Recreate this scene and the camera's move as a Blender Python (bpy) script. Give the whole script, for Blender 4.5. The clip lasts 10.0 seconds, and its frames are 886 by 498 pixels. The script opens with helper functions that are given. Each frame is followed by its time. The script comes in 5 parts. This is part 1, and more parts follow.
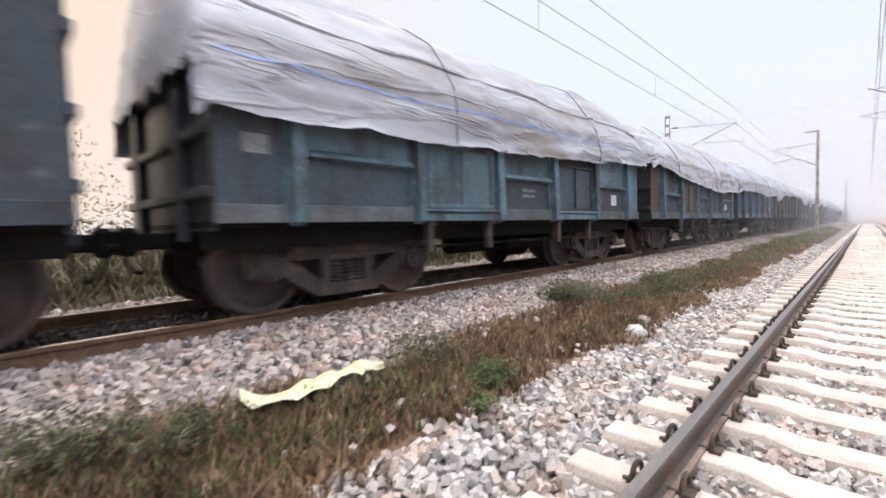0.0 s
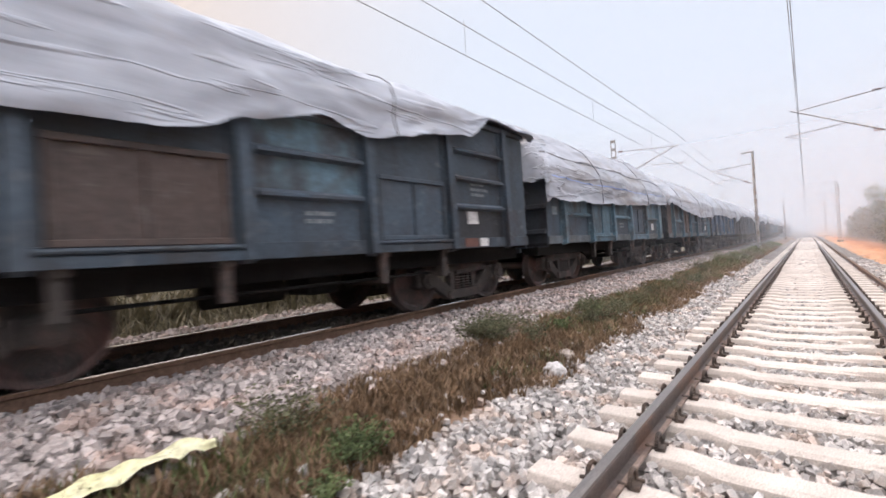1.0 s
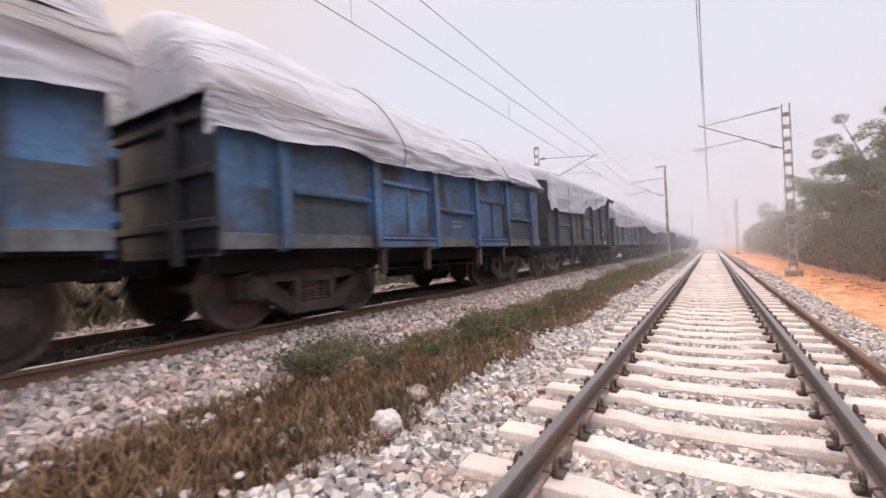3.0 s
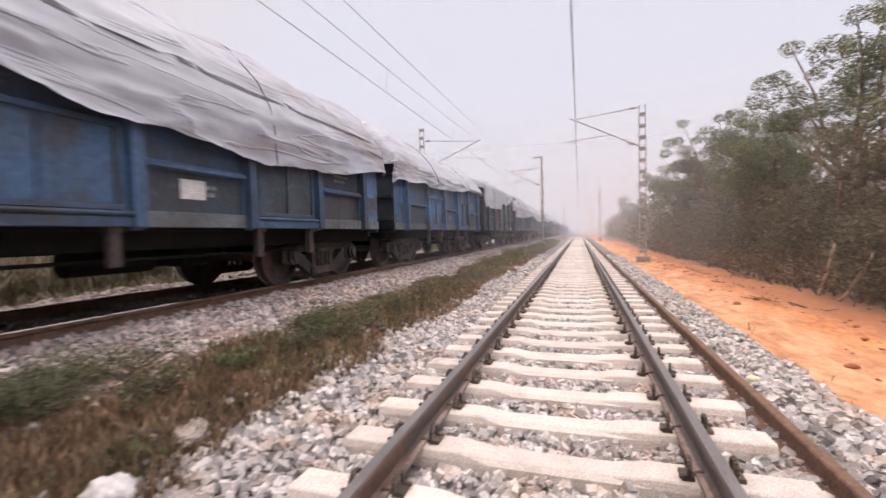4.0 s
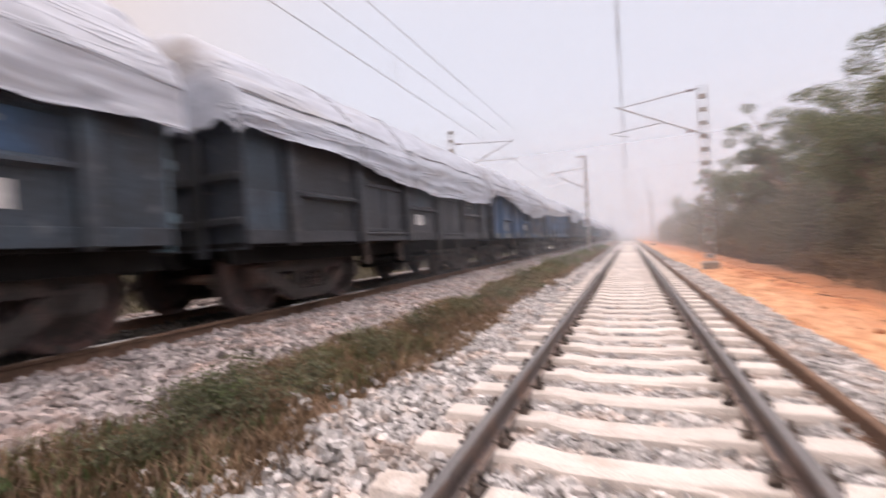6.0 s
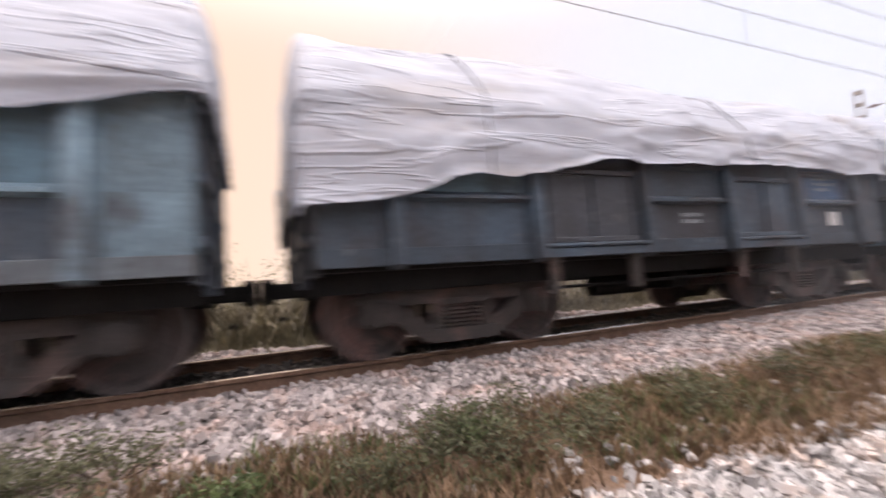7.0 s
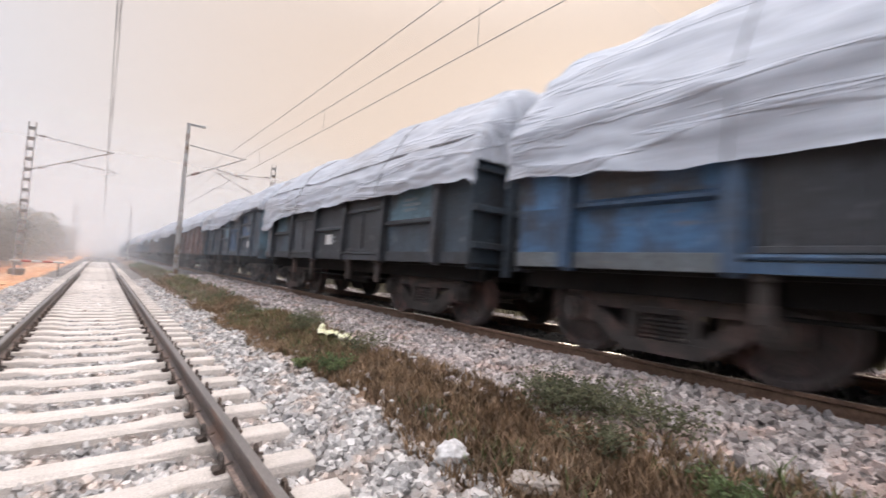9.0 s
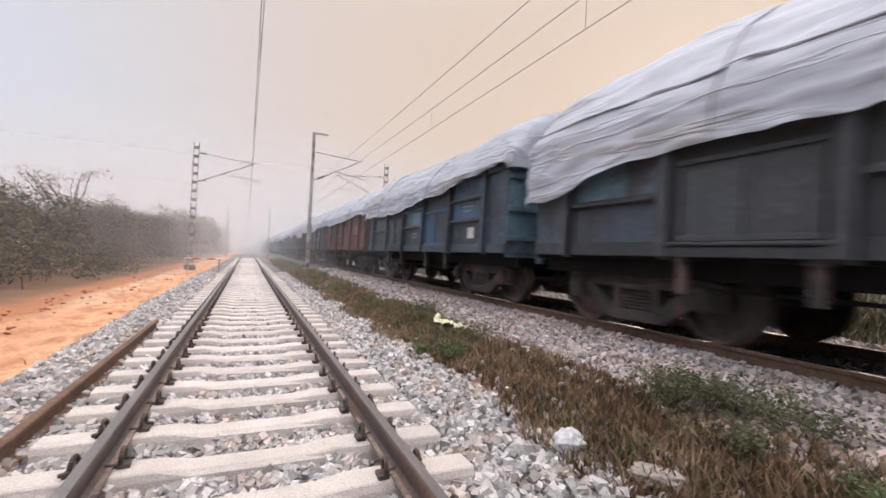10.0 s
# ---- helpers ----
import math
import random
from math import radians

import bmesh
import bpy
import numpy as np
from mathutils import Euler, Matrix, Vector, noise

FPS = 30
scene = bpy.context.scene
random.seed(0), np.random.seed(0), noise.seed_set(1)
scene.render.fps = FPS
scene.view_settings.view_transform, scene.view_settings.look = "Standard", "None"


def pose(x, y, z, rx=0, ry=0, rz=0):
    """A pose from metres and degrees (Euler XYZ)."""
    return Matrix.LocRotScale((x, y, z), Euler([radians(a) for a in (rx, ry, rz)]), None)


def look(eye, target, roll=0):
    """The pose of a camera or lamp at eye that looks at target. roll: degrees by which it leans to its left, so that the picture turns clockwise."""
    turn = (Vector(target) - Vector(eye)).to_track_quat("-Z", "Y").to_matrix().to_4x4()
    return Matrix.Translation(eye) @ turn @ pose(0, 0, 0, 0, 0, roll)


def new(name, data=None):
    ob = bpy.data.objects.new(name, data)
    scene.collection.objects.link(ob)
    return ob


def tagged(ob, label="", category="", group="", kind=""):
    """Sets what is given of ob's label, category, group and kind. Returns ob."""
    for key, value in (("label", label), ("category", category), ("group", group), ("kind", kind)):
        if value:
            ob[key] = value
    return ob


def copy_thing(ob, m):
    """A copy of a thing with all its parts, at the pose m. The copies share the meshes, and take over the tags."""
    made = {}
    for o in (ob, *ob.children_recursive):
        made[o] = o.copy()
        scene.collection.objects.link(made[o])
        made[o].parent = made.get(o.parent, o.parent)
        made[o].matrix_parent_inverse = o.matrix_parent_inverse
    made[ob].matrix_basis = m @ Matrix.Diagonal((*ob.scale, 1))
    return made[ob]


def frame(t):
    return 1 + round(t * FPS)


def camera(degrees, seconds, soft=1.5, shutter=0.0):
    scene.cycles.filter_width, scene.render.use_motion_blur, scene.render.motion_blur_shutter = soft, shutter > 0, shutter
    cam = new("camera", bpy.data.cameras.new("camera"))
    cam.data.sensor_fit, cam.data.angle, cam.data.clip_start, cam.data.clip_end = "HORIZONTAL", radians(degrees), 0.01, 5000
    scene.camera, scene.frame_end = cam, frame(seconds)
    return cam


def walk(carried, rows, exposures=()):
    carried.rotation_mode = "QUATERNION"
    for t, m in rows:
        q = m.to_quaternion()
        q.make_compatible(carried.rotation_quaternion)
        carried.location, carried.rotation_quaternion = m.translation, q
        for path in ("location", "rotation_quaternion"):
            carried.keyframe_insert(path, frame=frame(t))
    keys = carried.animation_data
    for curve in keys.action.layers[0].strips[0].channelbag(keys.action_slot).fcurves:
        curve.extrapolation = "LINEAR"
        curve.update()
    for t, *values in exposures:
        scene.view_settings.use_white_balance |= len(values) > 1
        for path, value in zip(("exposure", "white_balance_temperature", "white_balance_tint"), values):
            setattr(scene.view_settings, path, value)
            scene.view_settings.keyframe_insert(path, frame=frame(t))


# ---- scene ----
PATH = [
    (0, (-0.085, 0.651, 1.439), (-1.478, 2.083, 1.341), -1.5),
    (0.5, (-0.005, 1.118, 1.451), (-1.329, 2.617, 1.43), -3.2),
    (1, (0.131, 1.612, 1.482), (-1.15, 3.148, 1.498), -3.5),
    (1.5, (0.171, 2.201, 1.504), (-1.073, 3.766, 1.531), -2.3),
    (2, (0.155, 2.815, 1.456), (-1.055, 4.407, 1.46), -1.7),
    (2.2, (0.198, 2.97, 1.428), (-0.97, 4.593, 1.467), -3.0),
    (3.3, (0.084, 3.779, 1.381), (-0.856, 5.544, 1.364), -1.5),
    (3.5, (0.105, 4.035, 1.399), (-0.728, 5.853, 1.352), -1.5),
    (4, (0.189, 4.598, 1.382), (-0.407, 6.507, 1.314), -1.3),
    (4.5, (0.203, 5.1, 1.392), (-0.07, 7.078, 1.286), -1.1),
    (5, (0.231, 5.673, 1.382), (0.162, 7.668, 1.26), -1.6),
    (5.5, (0.187, 6.209, 1.368), (0.086, 8.204, 1.255), -1.8),
    (5.6, (0.141, 6.331, 1.365), (0.002, 8.324, 1.266), -1.6),
    (5.8, (0.106, 6.591, 1.37), (-0.326, 8.542, 1.287), -2.0),
    (6, (0.084, 6.872, 1.37), (-0.699, 8.712, 1.355), -3.2),
    (6.2, (0.037, 7.14, 1.354), (-1.014, 8.84, 1.389), -3.2),
    (7.3, (-0.126, 8.038, 1.296), (-2.062, 8.481, 1.53), -2.9),
    (7.5, (-0.118, 8.057, 1.308), (-2.087, 8.286, 1.574), -1.1),
    (7.7, (-0.143, 8.282, 1.320), (-2.125, 8.201, 1.573), 0.2),
    (7.9, (-0.168, 8.507, 1.331), (-2.109, 8.110, 1.606), 1.1),
    (8, (-0.181, 8.619, 1.337), (-2.082, 8.06, 1.604), 1.6),
    (8.1, (-0.146, 8.643, 1.351), (-2.009, 7.953, 1.588), 2.2),
    (8.2, (-0.112, 8.666, 1.365), (-1.924, 7.842, 1.557), 1.9),
    (8.3, (-0.077, 8.690, 1.379), (-1.844, 7.770, 1.564), 2.7),
    (8.5, (-0.008, 8.737, 1.407), (-1.621, 7.568, 1.581), 3.2),
    (8.6, (-0.012, 8.726, 1.404), (-1.553, 7.461, 1.565), 3.2),
    (8.8, (-0.020, 8.703, 1.397), (-1.357, 7.221, 1.521), 3.7),
    (9, (-0.028, 8.68, 1.39), (-1.254, 7.104, 1.494), 3.6),
    (9.5, (0.042, 8.717, 1.398), (-0.934, 6.972, 1.445), 3.1),
    (10, (0.108, 8.802, 1.403), (-0.707, 6.976, 1.44), 2.7),
]
cam = camera(90.7, 10.0, soft=1.5, shutter=0.40)
walk(cam, [(t, look(eye, target, roll)) for t, eye, target, roll in PATH],
     exposures=((0.0, 0.15, 6330, 14), (1.0, 0.02, 6350, 14), (2.0, -0.06, 6580, 20), (4.5, -0.13, 6750, 21), (5.8, -0.12, 6700, 21), (7.5, 0.26, 6600, 19), (8.1, 0.22, 6550, 16), (8.5, 0.14, 6420, 13), (9.0, -0.10, 6240, 13), (10.0, -0.25, 6280, 14)))

# ---- world ----
SUN_AZ, SUN_EL = radians(124), radians(17)      # azimuth from the line ahead towards the train's far side
world = bpy.data.worlds.new("hazy_sky")
scene.world = world
world.use_nodes = True
wn = world.node_tree.nodes
wl = world.node_tree.links
sky = wn.new("ShaderNodeTexSky")
sky.sky_type = "NISHITA"
sky.sun_disc = False
sky.sun_elevation, sky.sun_rotation = SUN_EL, -SUN_AZ
sky.dust_density, sky.air_density, sky.ozone_density = 3.0, 1.0, 2.0
wn["Background"].inputs[1].default_value = 0.005
wl.new(sky.outputs[0], wn["Background"].inputs[0])
haze_bg = wn.new("ShaderNodeBackground")        # thick morning haze: blue-grey low down, warm about the sun, brightest overhead as under any cloud
co = wn.new("ShaderNodeTexCoord")
sp = wn.new("ShaderNodeSeparateXYZ")
wl.new(co.outputs["Generated"], sp.inputs[0])


def world_range(value, lo, hi, a, b):
    r = wn.new("ShaderNodeMapRange")
    r.interpolation_type = "SMOOTHSTEP"
    for k, v in zip(("From Min", "From Max", "To Min", "To Max"), (lo, hi, a, b)):
        r.inputs[k].default_value = v
    wl.new(value, r.inputs["Value"])
    return r.outputs[0]


def world_mix(f, a, b):
    x = wn.new("ShaderNodeMix")
    x.data_type = "RGBA"
    wl.new(f, x.inputs["Factor"])
    for sock, v in ((x.inputs["A"], a), (x.inputs["B"], b)):
        if isinstance(v, tuple):
            sock.default_value = (*v, 1)
        else:
            wl.new(v, sock)
    return x.outputs["Result"]


toward = wn.new("ShaderNodeVectorMath")
toward.operation = "DOT_PRODUCT"
wl.new(co.outputs["Generated"], toward.inputs[0])
toward.inputs[1].default_value = (-math.sin(SUN_AZ) * math.cos(SUN_EL), math.cos(SUN_AZ) * math.cos(SUN_EL), math.sin(SUN_EL))
glow = world_range(toward.outputs["Value"], 0.05, 1.0, 0.0, 1.0)
low = world_mix(glow, (0.80, 0.88, 0.985), (0.93, 0.71, 0.52))
col = world_mix(world_range(sp.outputs[2], 0.42, 0.85, 0.0, 1.0), low, (1.0, 0.93, 0.89))
wl.new(col, haze_bg.inputs[0])
wl.new(world_range(sp.outputs[2], 0.48, 0.90, 0.98, 3.25), haze_bg.inputs[1])
both = wn.new("ShaderNodeAddShader")
wl.new(wn["Background"].outputs[0], both.inputs[0])
wl.new(haze_bg.outputs[0], both.inputs[1])
wl.new(both.outputs[0], wn["World Output"].inputs[0])
sun = new("sun", bpy.data.lights.new("sun", "SUN"))
sun.data.energy, sun.data.angle, sun.data.color = 0.8, radians(18), (1.0, 0.82, 0.62)
sun.matrix_world = look((-math.sin(SUN_AZ) * math.cos(SUN_EL) * 50, math.cos(SUN_AZ) * math.cos(SUN_EL) * 50, math.sin(SUN_EL) * 50), (0, 0, 0))

# ---- tools ----
RNG = random.Random(7)


def mesh_from(name, bm, material, smooth=False):
    me = bpy.data.meshes.new(name)
    bmesh.ops.recalc_face_normals(bm, faces=bm.faces)
    bm.to_mesh(me)
    bm.free()
    if material:
        me.materials.append(material)
    if smooth:
        for p in me.polygons:
            p.use_smooth = True
    return me


def part(name, bm, material, parent, label="", smooth=False):
    ob = new(name, bm if isinstance(bm, bpy.types.Mesh) else mesh_from(name, bm, material, smooth))
    ob.parent = parent
    if label:
        ob["label"] = label
    return ob


def box(bm, x0, x1, y0, y1, z0, z1, bevel=0.0):
    r = bmesh.ops.create_cube(bm, size=1.0)
    vs = r["verts"]
    for v in vs:
        v.co = Vector((x0 if v.co.x < 0 else x1, y0 if v.co.y < 0 else y1, z0 if v.co.z < 0 else z1))
    if bevel:
        es = list({e for v in vs for e in v.link_edges})
        bmesh.ops.bevel(bm, geom=es, offset=bevel, segments=1, affect="EDGES")
    return bm


def beam(bm, p, q, w, h, up=(0, 0, 1)):
    """A square bar from p to q, w wide across and h deep along up."""
    p, q, up = Vector(p), Vector(q), Vector(up)
    d = (q - p).normalized()
    side = d.cross(up)
    if side.length < 1e-4:
        side = d.cross(Vector((1, 0, 0)))
    side.normalize()
    top = side.cross(d).normalized()
    vs = []
    for c in (p, q):
        for a, b in ((-1, -1), (1, -1), (1, 1), (-1, 1)):
            vs.append(bm.verts.new(c + side * a * w / 2 + top * b * h / 2))
    for f in ((0, 1, 2, 3), (7, 6, 5, 4), (0, 4, 5, 1), (1, 5, 6, 2), (2, 6, 7, 3), (3, 7, 4, 0)):
        bm.faces.new([vs[i] for i in f])
    return bm


def tube(bm, p, q, r, n=10, r2=None):
    """A rod from p to q."""
    p, q = Vector(p), Vector(q)
    m = (q - p).to_track_quat("Z", "Y").to_matrix().to_4x4()
    bmesh.ops.create_cone(bm, cap_ends=True, segments=n, radius1=r, radius2=r if r2 is None else r2, depth=(q - p).length,
                          matrix=Matrix.Translation((p + q) / 2) @ m)
    return bm


def extrude_profile(bm, outline, along0, along1, axis="y"):
    """A closed outline of (x, z) pulled along y, or of (y, z) pulled along x."""
    rings = []
    for a in (along0, along1):
        rings.append([bm.verts.new((u, a, w) if axis == "y" else (a, u, w)) for u, w in outline])
    n = len(outline)
    for i in range(n):
        bm.faces.new((rings[0][i], rings[0][(i + 1) % n], rings[1][(i + 1) % n], rings[1][i]))
    bm.faces.new(rings[0])
    bm.faces.new(rings[1][::-1])
    return bm


def empty(name, m=None):
    ob = new(name)
    ob.empty_display_size = 0.3
    if m is not None:
        ob.matrix_world = m
    return ob


def mesh_np(name, verts, faces, material):
    me = bpy.data.meshes.new(name)
    me.from_pydata(verts.tolist(), [], faces.tolist())
    me.materials.append(material)
    return me


# ---- materials ----
def mat(name, c1, c2, scale=3.0, rough=0.7, bump=0.2, metal=0.0, c3=None, scale3=0.6, edge=(0.5, 0.62), fine=40.0, spread=0.0, coords="Object", stretch=(1, 1, 1), island=False, grain=0.28):
    """Two colours mixed by a mid noise, a third laid on in patches, a fine grain, and relief."""
    m = bpy.data.materials.new(name)
    m.use_nodes = True
    n, l = m.node_tree.nodes, m.node_tree.links
    b = n["Principled BSDF"]
    b.inputs["Metallic"].default_value = metal
    tc = n.new("ShaderNodeTexCoord")
    mp = n.new("ShaderNodeMapping")
    mp.inputs["Scale"].default_value = stretch
    info = n.new("ShaderNodeObjectInfo")
    if coords == "World":
        geo = n.new("ShaderNodeNewGeometry")
        l.new(geo.outputs["Position"], mp.inputs["Vector"])
    else:
        l.new(tc.outputs["Object"], mp.inputs["Vector"])
        off = n.new("ShaderNodeVectorMath")
        off.operation = "SCALE"
        off.inputs[0].default_value = (17.0, 9.0, 13.0)
        l.new(info.outputs["Random"], off.inputs["Scale"])
        l.new(off.outputs[0], mp.inputs["Location"])

    def tex(s, detail=5.0):
        t = n.new("ShaderNodeTexNoise")
        t.inputs["Scale"].default_value = s
        t.inputs["Detail"].default_value = detail
        t.inputs["Roughness"].default_value = 0.62
        l.new(mp.outputs[0], t.inputs["Vector"])
        return t

    def ramp(src, lo, hi):
        r = n.new("ShaderNodeMapRange")
        r.inputs["From Min"].default_value, r.inputs["From Max"].default_value = lo, hi
        l.new(src, r.inputs["Value"])
        return r.outputs[0]

    def mix(f, a, bb, kind="MIX"):
        x = n.new("ShaderNodeMix")
        x.data_type, x.blend_type = "RGBA", kind
        for sock, val in ((x.inputs["Factor"], f), (x.inputs["A"], a), (x.inputs["B"], bb)):
            if isinstance(val, bpy.types.NodeSocket):
                l.new(val, sock)
            else:
                sock.default_value = val if not isinstance(val, tuple) else (*val, 1.0) if len(val) == 3 else val
        return x.outputs["Result"]

    mid = tex(scale)
    col = mix(ramp(mid.outputs[0], 0.35, 0.65), c1, c2)
    if c3:
        col = mix(ramp(tex(scale3, 8.0).outputs[0], *edge), col, c3)
    grit = tex(fine, 3.0)
    g = ramp(grit.outputs[0], 0.3, 0.7)
    val = n.new("ShaderNodeMapRange")
    val.inputs["To Min"].default_value, val.inputs["To Max"].default_value = 1 - grain, 1 + grain
    l.new(g, val.inputs["Value"])
    hsv = n.new("ShaderNodeHueSaturation")
    l.new(col, hsv.inputs["Color"])
    vout = val.outputs[0]
    if spread:
        r = n.new("ShaderNodeMapRange")
        r.inputs["To Min"].default_value, r.inputs["To Max"].default_value = 1 - spread, 1 + spread
        if island:
            ig = n.new("ShaderNodeNewGeometry")
            l.new(ig.outputs["Random Per Island"], r.inputs["Value"])
        else:
            l.new(info.outputs["Random"], r.inputs["Value"])
        mu = n.new("ShaderNodeMath")
        mu.operation = "MULTIPLY"
        l.new(vout, mu.inputs[0])
        l.new(r.outputs[0], mu.inputs[1])
        vout = mu.outputs[0]
    l.new(vout, hsv.inputs["Value"])
    l.new(hsv.outputs[0], b.inputs["Base Color"])
    rr = n.new("ShaderNodeMapRange")
    rr.inputs["To Min"].default_value, rr.inputs["To Max"].default_value = max(0.05, rough - 0.12), min(1.0, rough + 0.12)
    l.new(mid.outputs[0], rr.inputs["Value"])
    l.new(rr.outputs[0], b.inputs["Roughness"])
    if bump:
        bp = n.new("ShaderNodeBump")
        bp.inputs["Strength"].default_value = bump
        bp.inputs["Distance"].default_value = 0.02
        l.new(grit.outputs[0], bp.inputs["Height"])
        l.new(bp.outputs[0], b.inputs["Normal"])
    return m



def ground_material():
    """Orange earth beside the track, grey stone chippings in the beds, dull soil in the verge and beyond."""
    m = mat("ground", (0.60, 0.235, 0.095), (0.70, 0.33, 0.155), 1.1, 0.95, 0.7, c3=(0.40, 0.145, 0.064), scale3=1.9, edge=(0.47, 0.60), coords="World", fine=14, stretch=(1, 0.6, 1))
    n, l = m.node_tree.nodes, m.node_tree.links
    b = n["Principled BSDF"]
    n["Bump"].inputs["Distance"].default_value = 0.10
    earth = b.inputs["Base Color"].links[0].from_socket
    geo = n.new("ShaderNodeNewGeometry")
    sep = n.new("ShaderNodeSeparateXYZ")
    l.new(geo.outputs["Position"], sep.inputs[0])
    wob = n.new("ShaderNodeTexNoise")
    wob.inputs["Scale"].default_value, wob.inputs["Detail"].default_value = 0.9, 6
    l.new(geo.outputs["Position"], wob.inputs["Vector"])
    ad = n.new("ShaderNodeMath")
    ad.operation = "MULTIPLY_ADD"
    l.new(wob.outputs[0], ad.inputs[0])
    ad.inputs[1].default_value = 0.9
    l.new(sep.outputs[0], ad.inputs[2])            # x plus a wander of about half a metre

    def step(lo, hi):
        r = n.new("ShaderNodeMapRange")
        r.inputs["From Min"].default_value, r.inputs["From Max"].default_value = lo, hi
        l.new(ad.outputs[0], r.inputs["Value"])
        return r.outputs[0]

    def mix(f, a, c):
        x = n.new("ShaderNodeMix")
        x.data_type = "RGBA"
        l.new(f, x.inputs["Factor"])
        for sock, val in ((x.inputs["A"], a), (x.inputs["B"], c)):
            if isinstance(val, tuple):
                sock.default_value = (*val, 1)
            else:
                l.new(val, sock)
        return x.outputs["Result"]

    cell = n.new("ShaderNodeTexVoronoi")
    cell.inputs["Scale"].default_value = 17
    l.new(geo.outputs["Position"], cell.inputs["Vector"])
    chips = mix(cell.outputs["Distance"], (0.32, 0.29, 0.27), (0.085, 0.075, 0.07))
    soil_n = n.new("ShaderNodeTexNoise")
    soil_n.inputs["Scale"].default_value, soil_n.inputs["Detail"].default_value = 6, 8
    l.new(geo.outputs["Position"], soil_n.inputs["Vector"])
    soil = mix(soil_n.outputs[0], (0.15, 0.095, 0.06), (0.30, 0.20, 0.135))
    dull = mix(soil_n.outputs[0], (0.07, 0.064, 0.036), (0.125, 0.108, 0.066))
    col = mix(step(-8.0, -7.7), dull, chips)
    # bed under the train: oil and the shadow there painted as one dark colour
    oil_shade = mix(cell.outputs["Distance"], (0.07, 0.062, 0.057), (0.03, 0.027, 0.025))
    col = mix(step(-6.45, -6.35), col, oil_shade)
    col = mix(step(-4.55, -4.40), col, chips)
    col = mix(step(-2.95, -2.6), col, soil)
    col = mix(step(-1.8, -1.62), col, chips)
    way = n.new("ShaderNodeMapRange")               # the path is trodden paler behind
    way.inputs["From Min"].default_value, way.inputs["From Max"].default_value = 2.0, -6.0
    l.new(sep.outputs[1], way.inputs["Value"])
    crumb = n.new("ShaderNodeTexNoise")             # crumbs and scuffs, drawn out along the path
    drawn = n.new("ShaderNodeMapping")
    drawn.inputs["Scale"].default_value = (1.0, 0.45, 1.0)
    l.new(geo.outputs["Position"], drawn.inputs["Vector"])
    l.new(drawn.outputs[0], crumb.inputs["Vector"])
    crumb.inputs["Scale"].default_value, crumb.inputs["Detail"].default_value, crumb.inputs["Roughness"].default_value = 3.2, 8, 0.7
    scuff = n.new("ShaderNodeMapRange")
    scuff.inputs["From Min"].default_value, scuff.inputs["From Max"].default_value = 0.36, 0.58
    l.new(crumb.outputs[0], scuff.inputs["Value"])
    trodden = mix(scuff.outputs[0], (0.50, 0.27, 0.15), (0.71, 0.46, 0.30))
    earth_here = mix(way.outputs[0], earth, trodden)
    worn = mix(scuff.outputs[0], (0.46, 0.20, 0.09), (0.76, 0.42, 0.235))      # the walked middle of the path
    earth_here = mix(step(4.15, 3.55), earth_here, worn)
    bank = mix(soil_n.outputs[0], (0.36, 0.14, 0.065), (0.56, 0.25, 0.12))
    col = mix(step(2.75, 2.95), col, earth_here)
    col = mix(step(4.3, 5.0), col, bank)
    litter = mix(soil_n.outputs[0], (0.20, 0.11, 0.06), (0.34, 0.20, 0.12))
    col = mix(step(5.7, 6.7), col, litter)
    l.new(col, b.inputs["Base Color"])
    return m


GROUND = ground_material()
STONE = mat("ballast_stone", (0.41, 0.40, 0.395), (0.56, 0.535, 0.515), 5.0, 0.85, 0.3, c3=(0.50, 0.42, 0.37), scale3=3.0, coords="World", fine=120, spread=0.48, island=True)
STONE_DUSTY = mat("ballast_stone_dusty", (0.38, 0.34, 0.33), (0.49, 0.44, 0.42), 5.0, 0.9, 0.3, c3=(0.44, 0.34, 0.30), scale3=2.0, coords="World", fine=120, spread=0.52, island=True)
# stones under the train: oily, with the shadow there also in the colour
STONE_OIL_SHADE = mat("ballast_stone_oil_shade", (0.055, 0.05, 0.047), (0.085, 0.076, 0.07), 5.0, 0.8, 0.3, coords="World", fine=120, spread=0.4, island=True)
CONCRETE = mat("sleeper_concrete", (0.68, 0.62, 0.57), (0.57, 0.52, 0.475), 4.0, 0.9, 0.3, c3=(0.44, 0.37, 0.31), scale3=2.0, edge=(0.58, 0.75), fine=90, spread=0.10)
OLD_SLEEPER = mat("sleeper_old", (0.28, 0.24, 0.21), (0.36, 0.32, 0.28), 4.0, 0.9, 0.25, fine=90, spread=0.1)
# sleepers under the train: oil stains and painted shade together
OIL_SHADE_SLEEPER = mat("sleeper_oil_shade", (0.085, 0.075, 0.068), (0.13, 0.115, 0.10), 4.0, 0.85, 0.25, fine=90, spread=0.1)
RAIL_STEEL = mat("rail_steel_dull", (0.085, 0.07, 0.065), (0.14, 0.115, 0.105), 8.0, 0.5, 0.15, metal=0.3, c3=(0.16, 0.10, 0.075), scale3=2.0, coords="World")
RAIL_WORN = mat("rail_worn_head", (0.17, 0.16, 0.16), (0.24, 0.22, 0.21), 3.0, 0.40, 0.05, metal=0.5, coords="World", stretch=(8, 0.4, 1))
RAIL_RUST = mat("rail_rust", (0.13, 0.075, 0.05), (0.20, 0.12, 0.08), 8.0, 0.85, 0.3, coords="World")
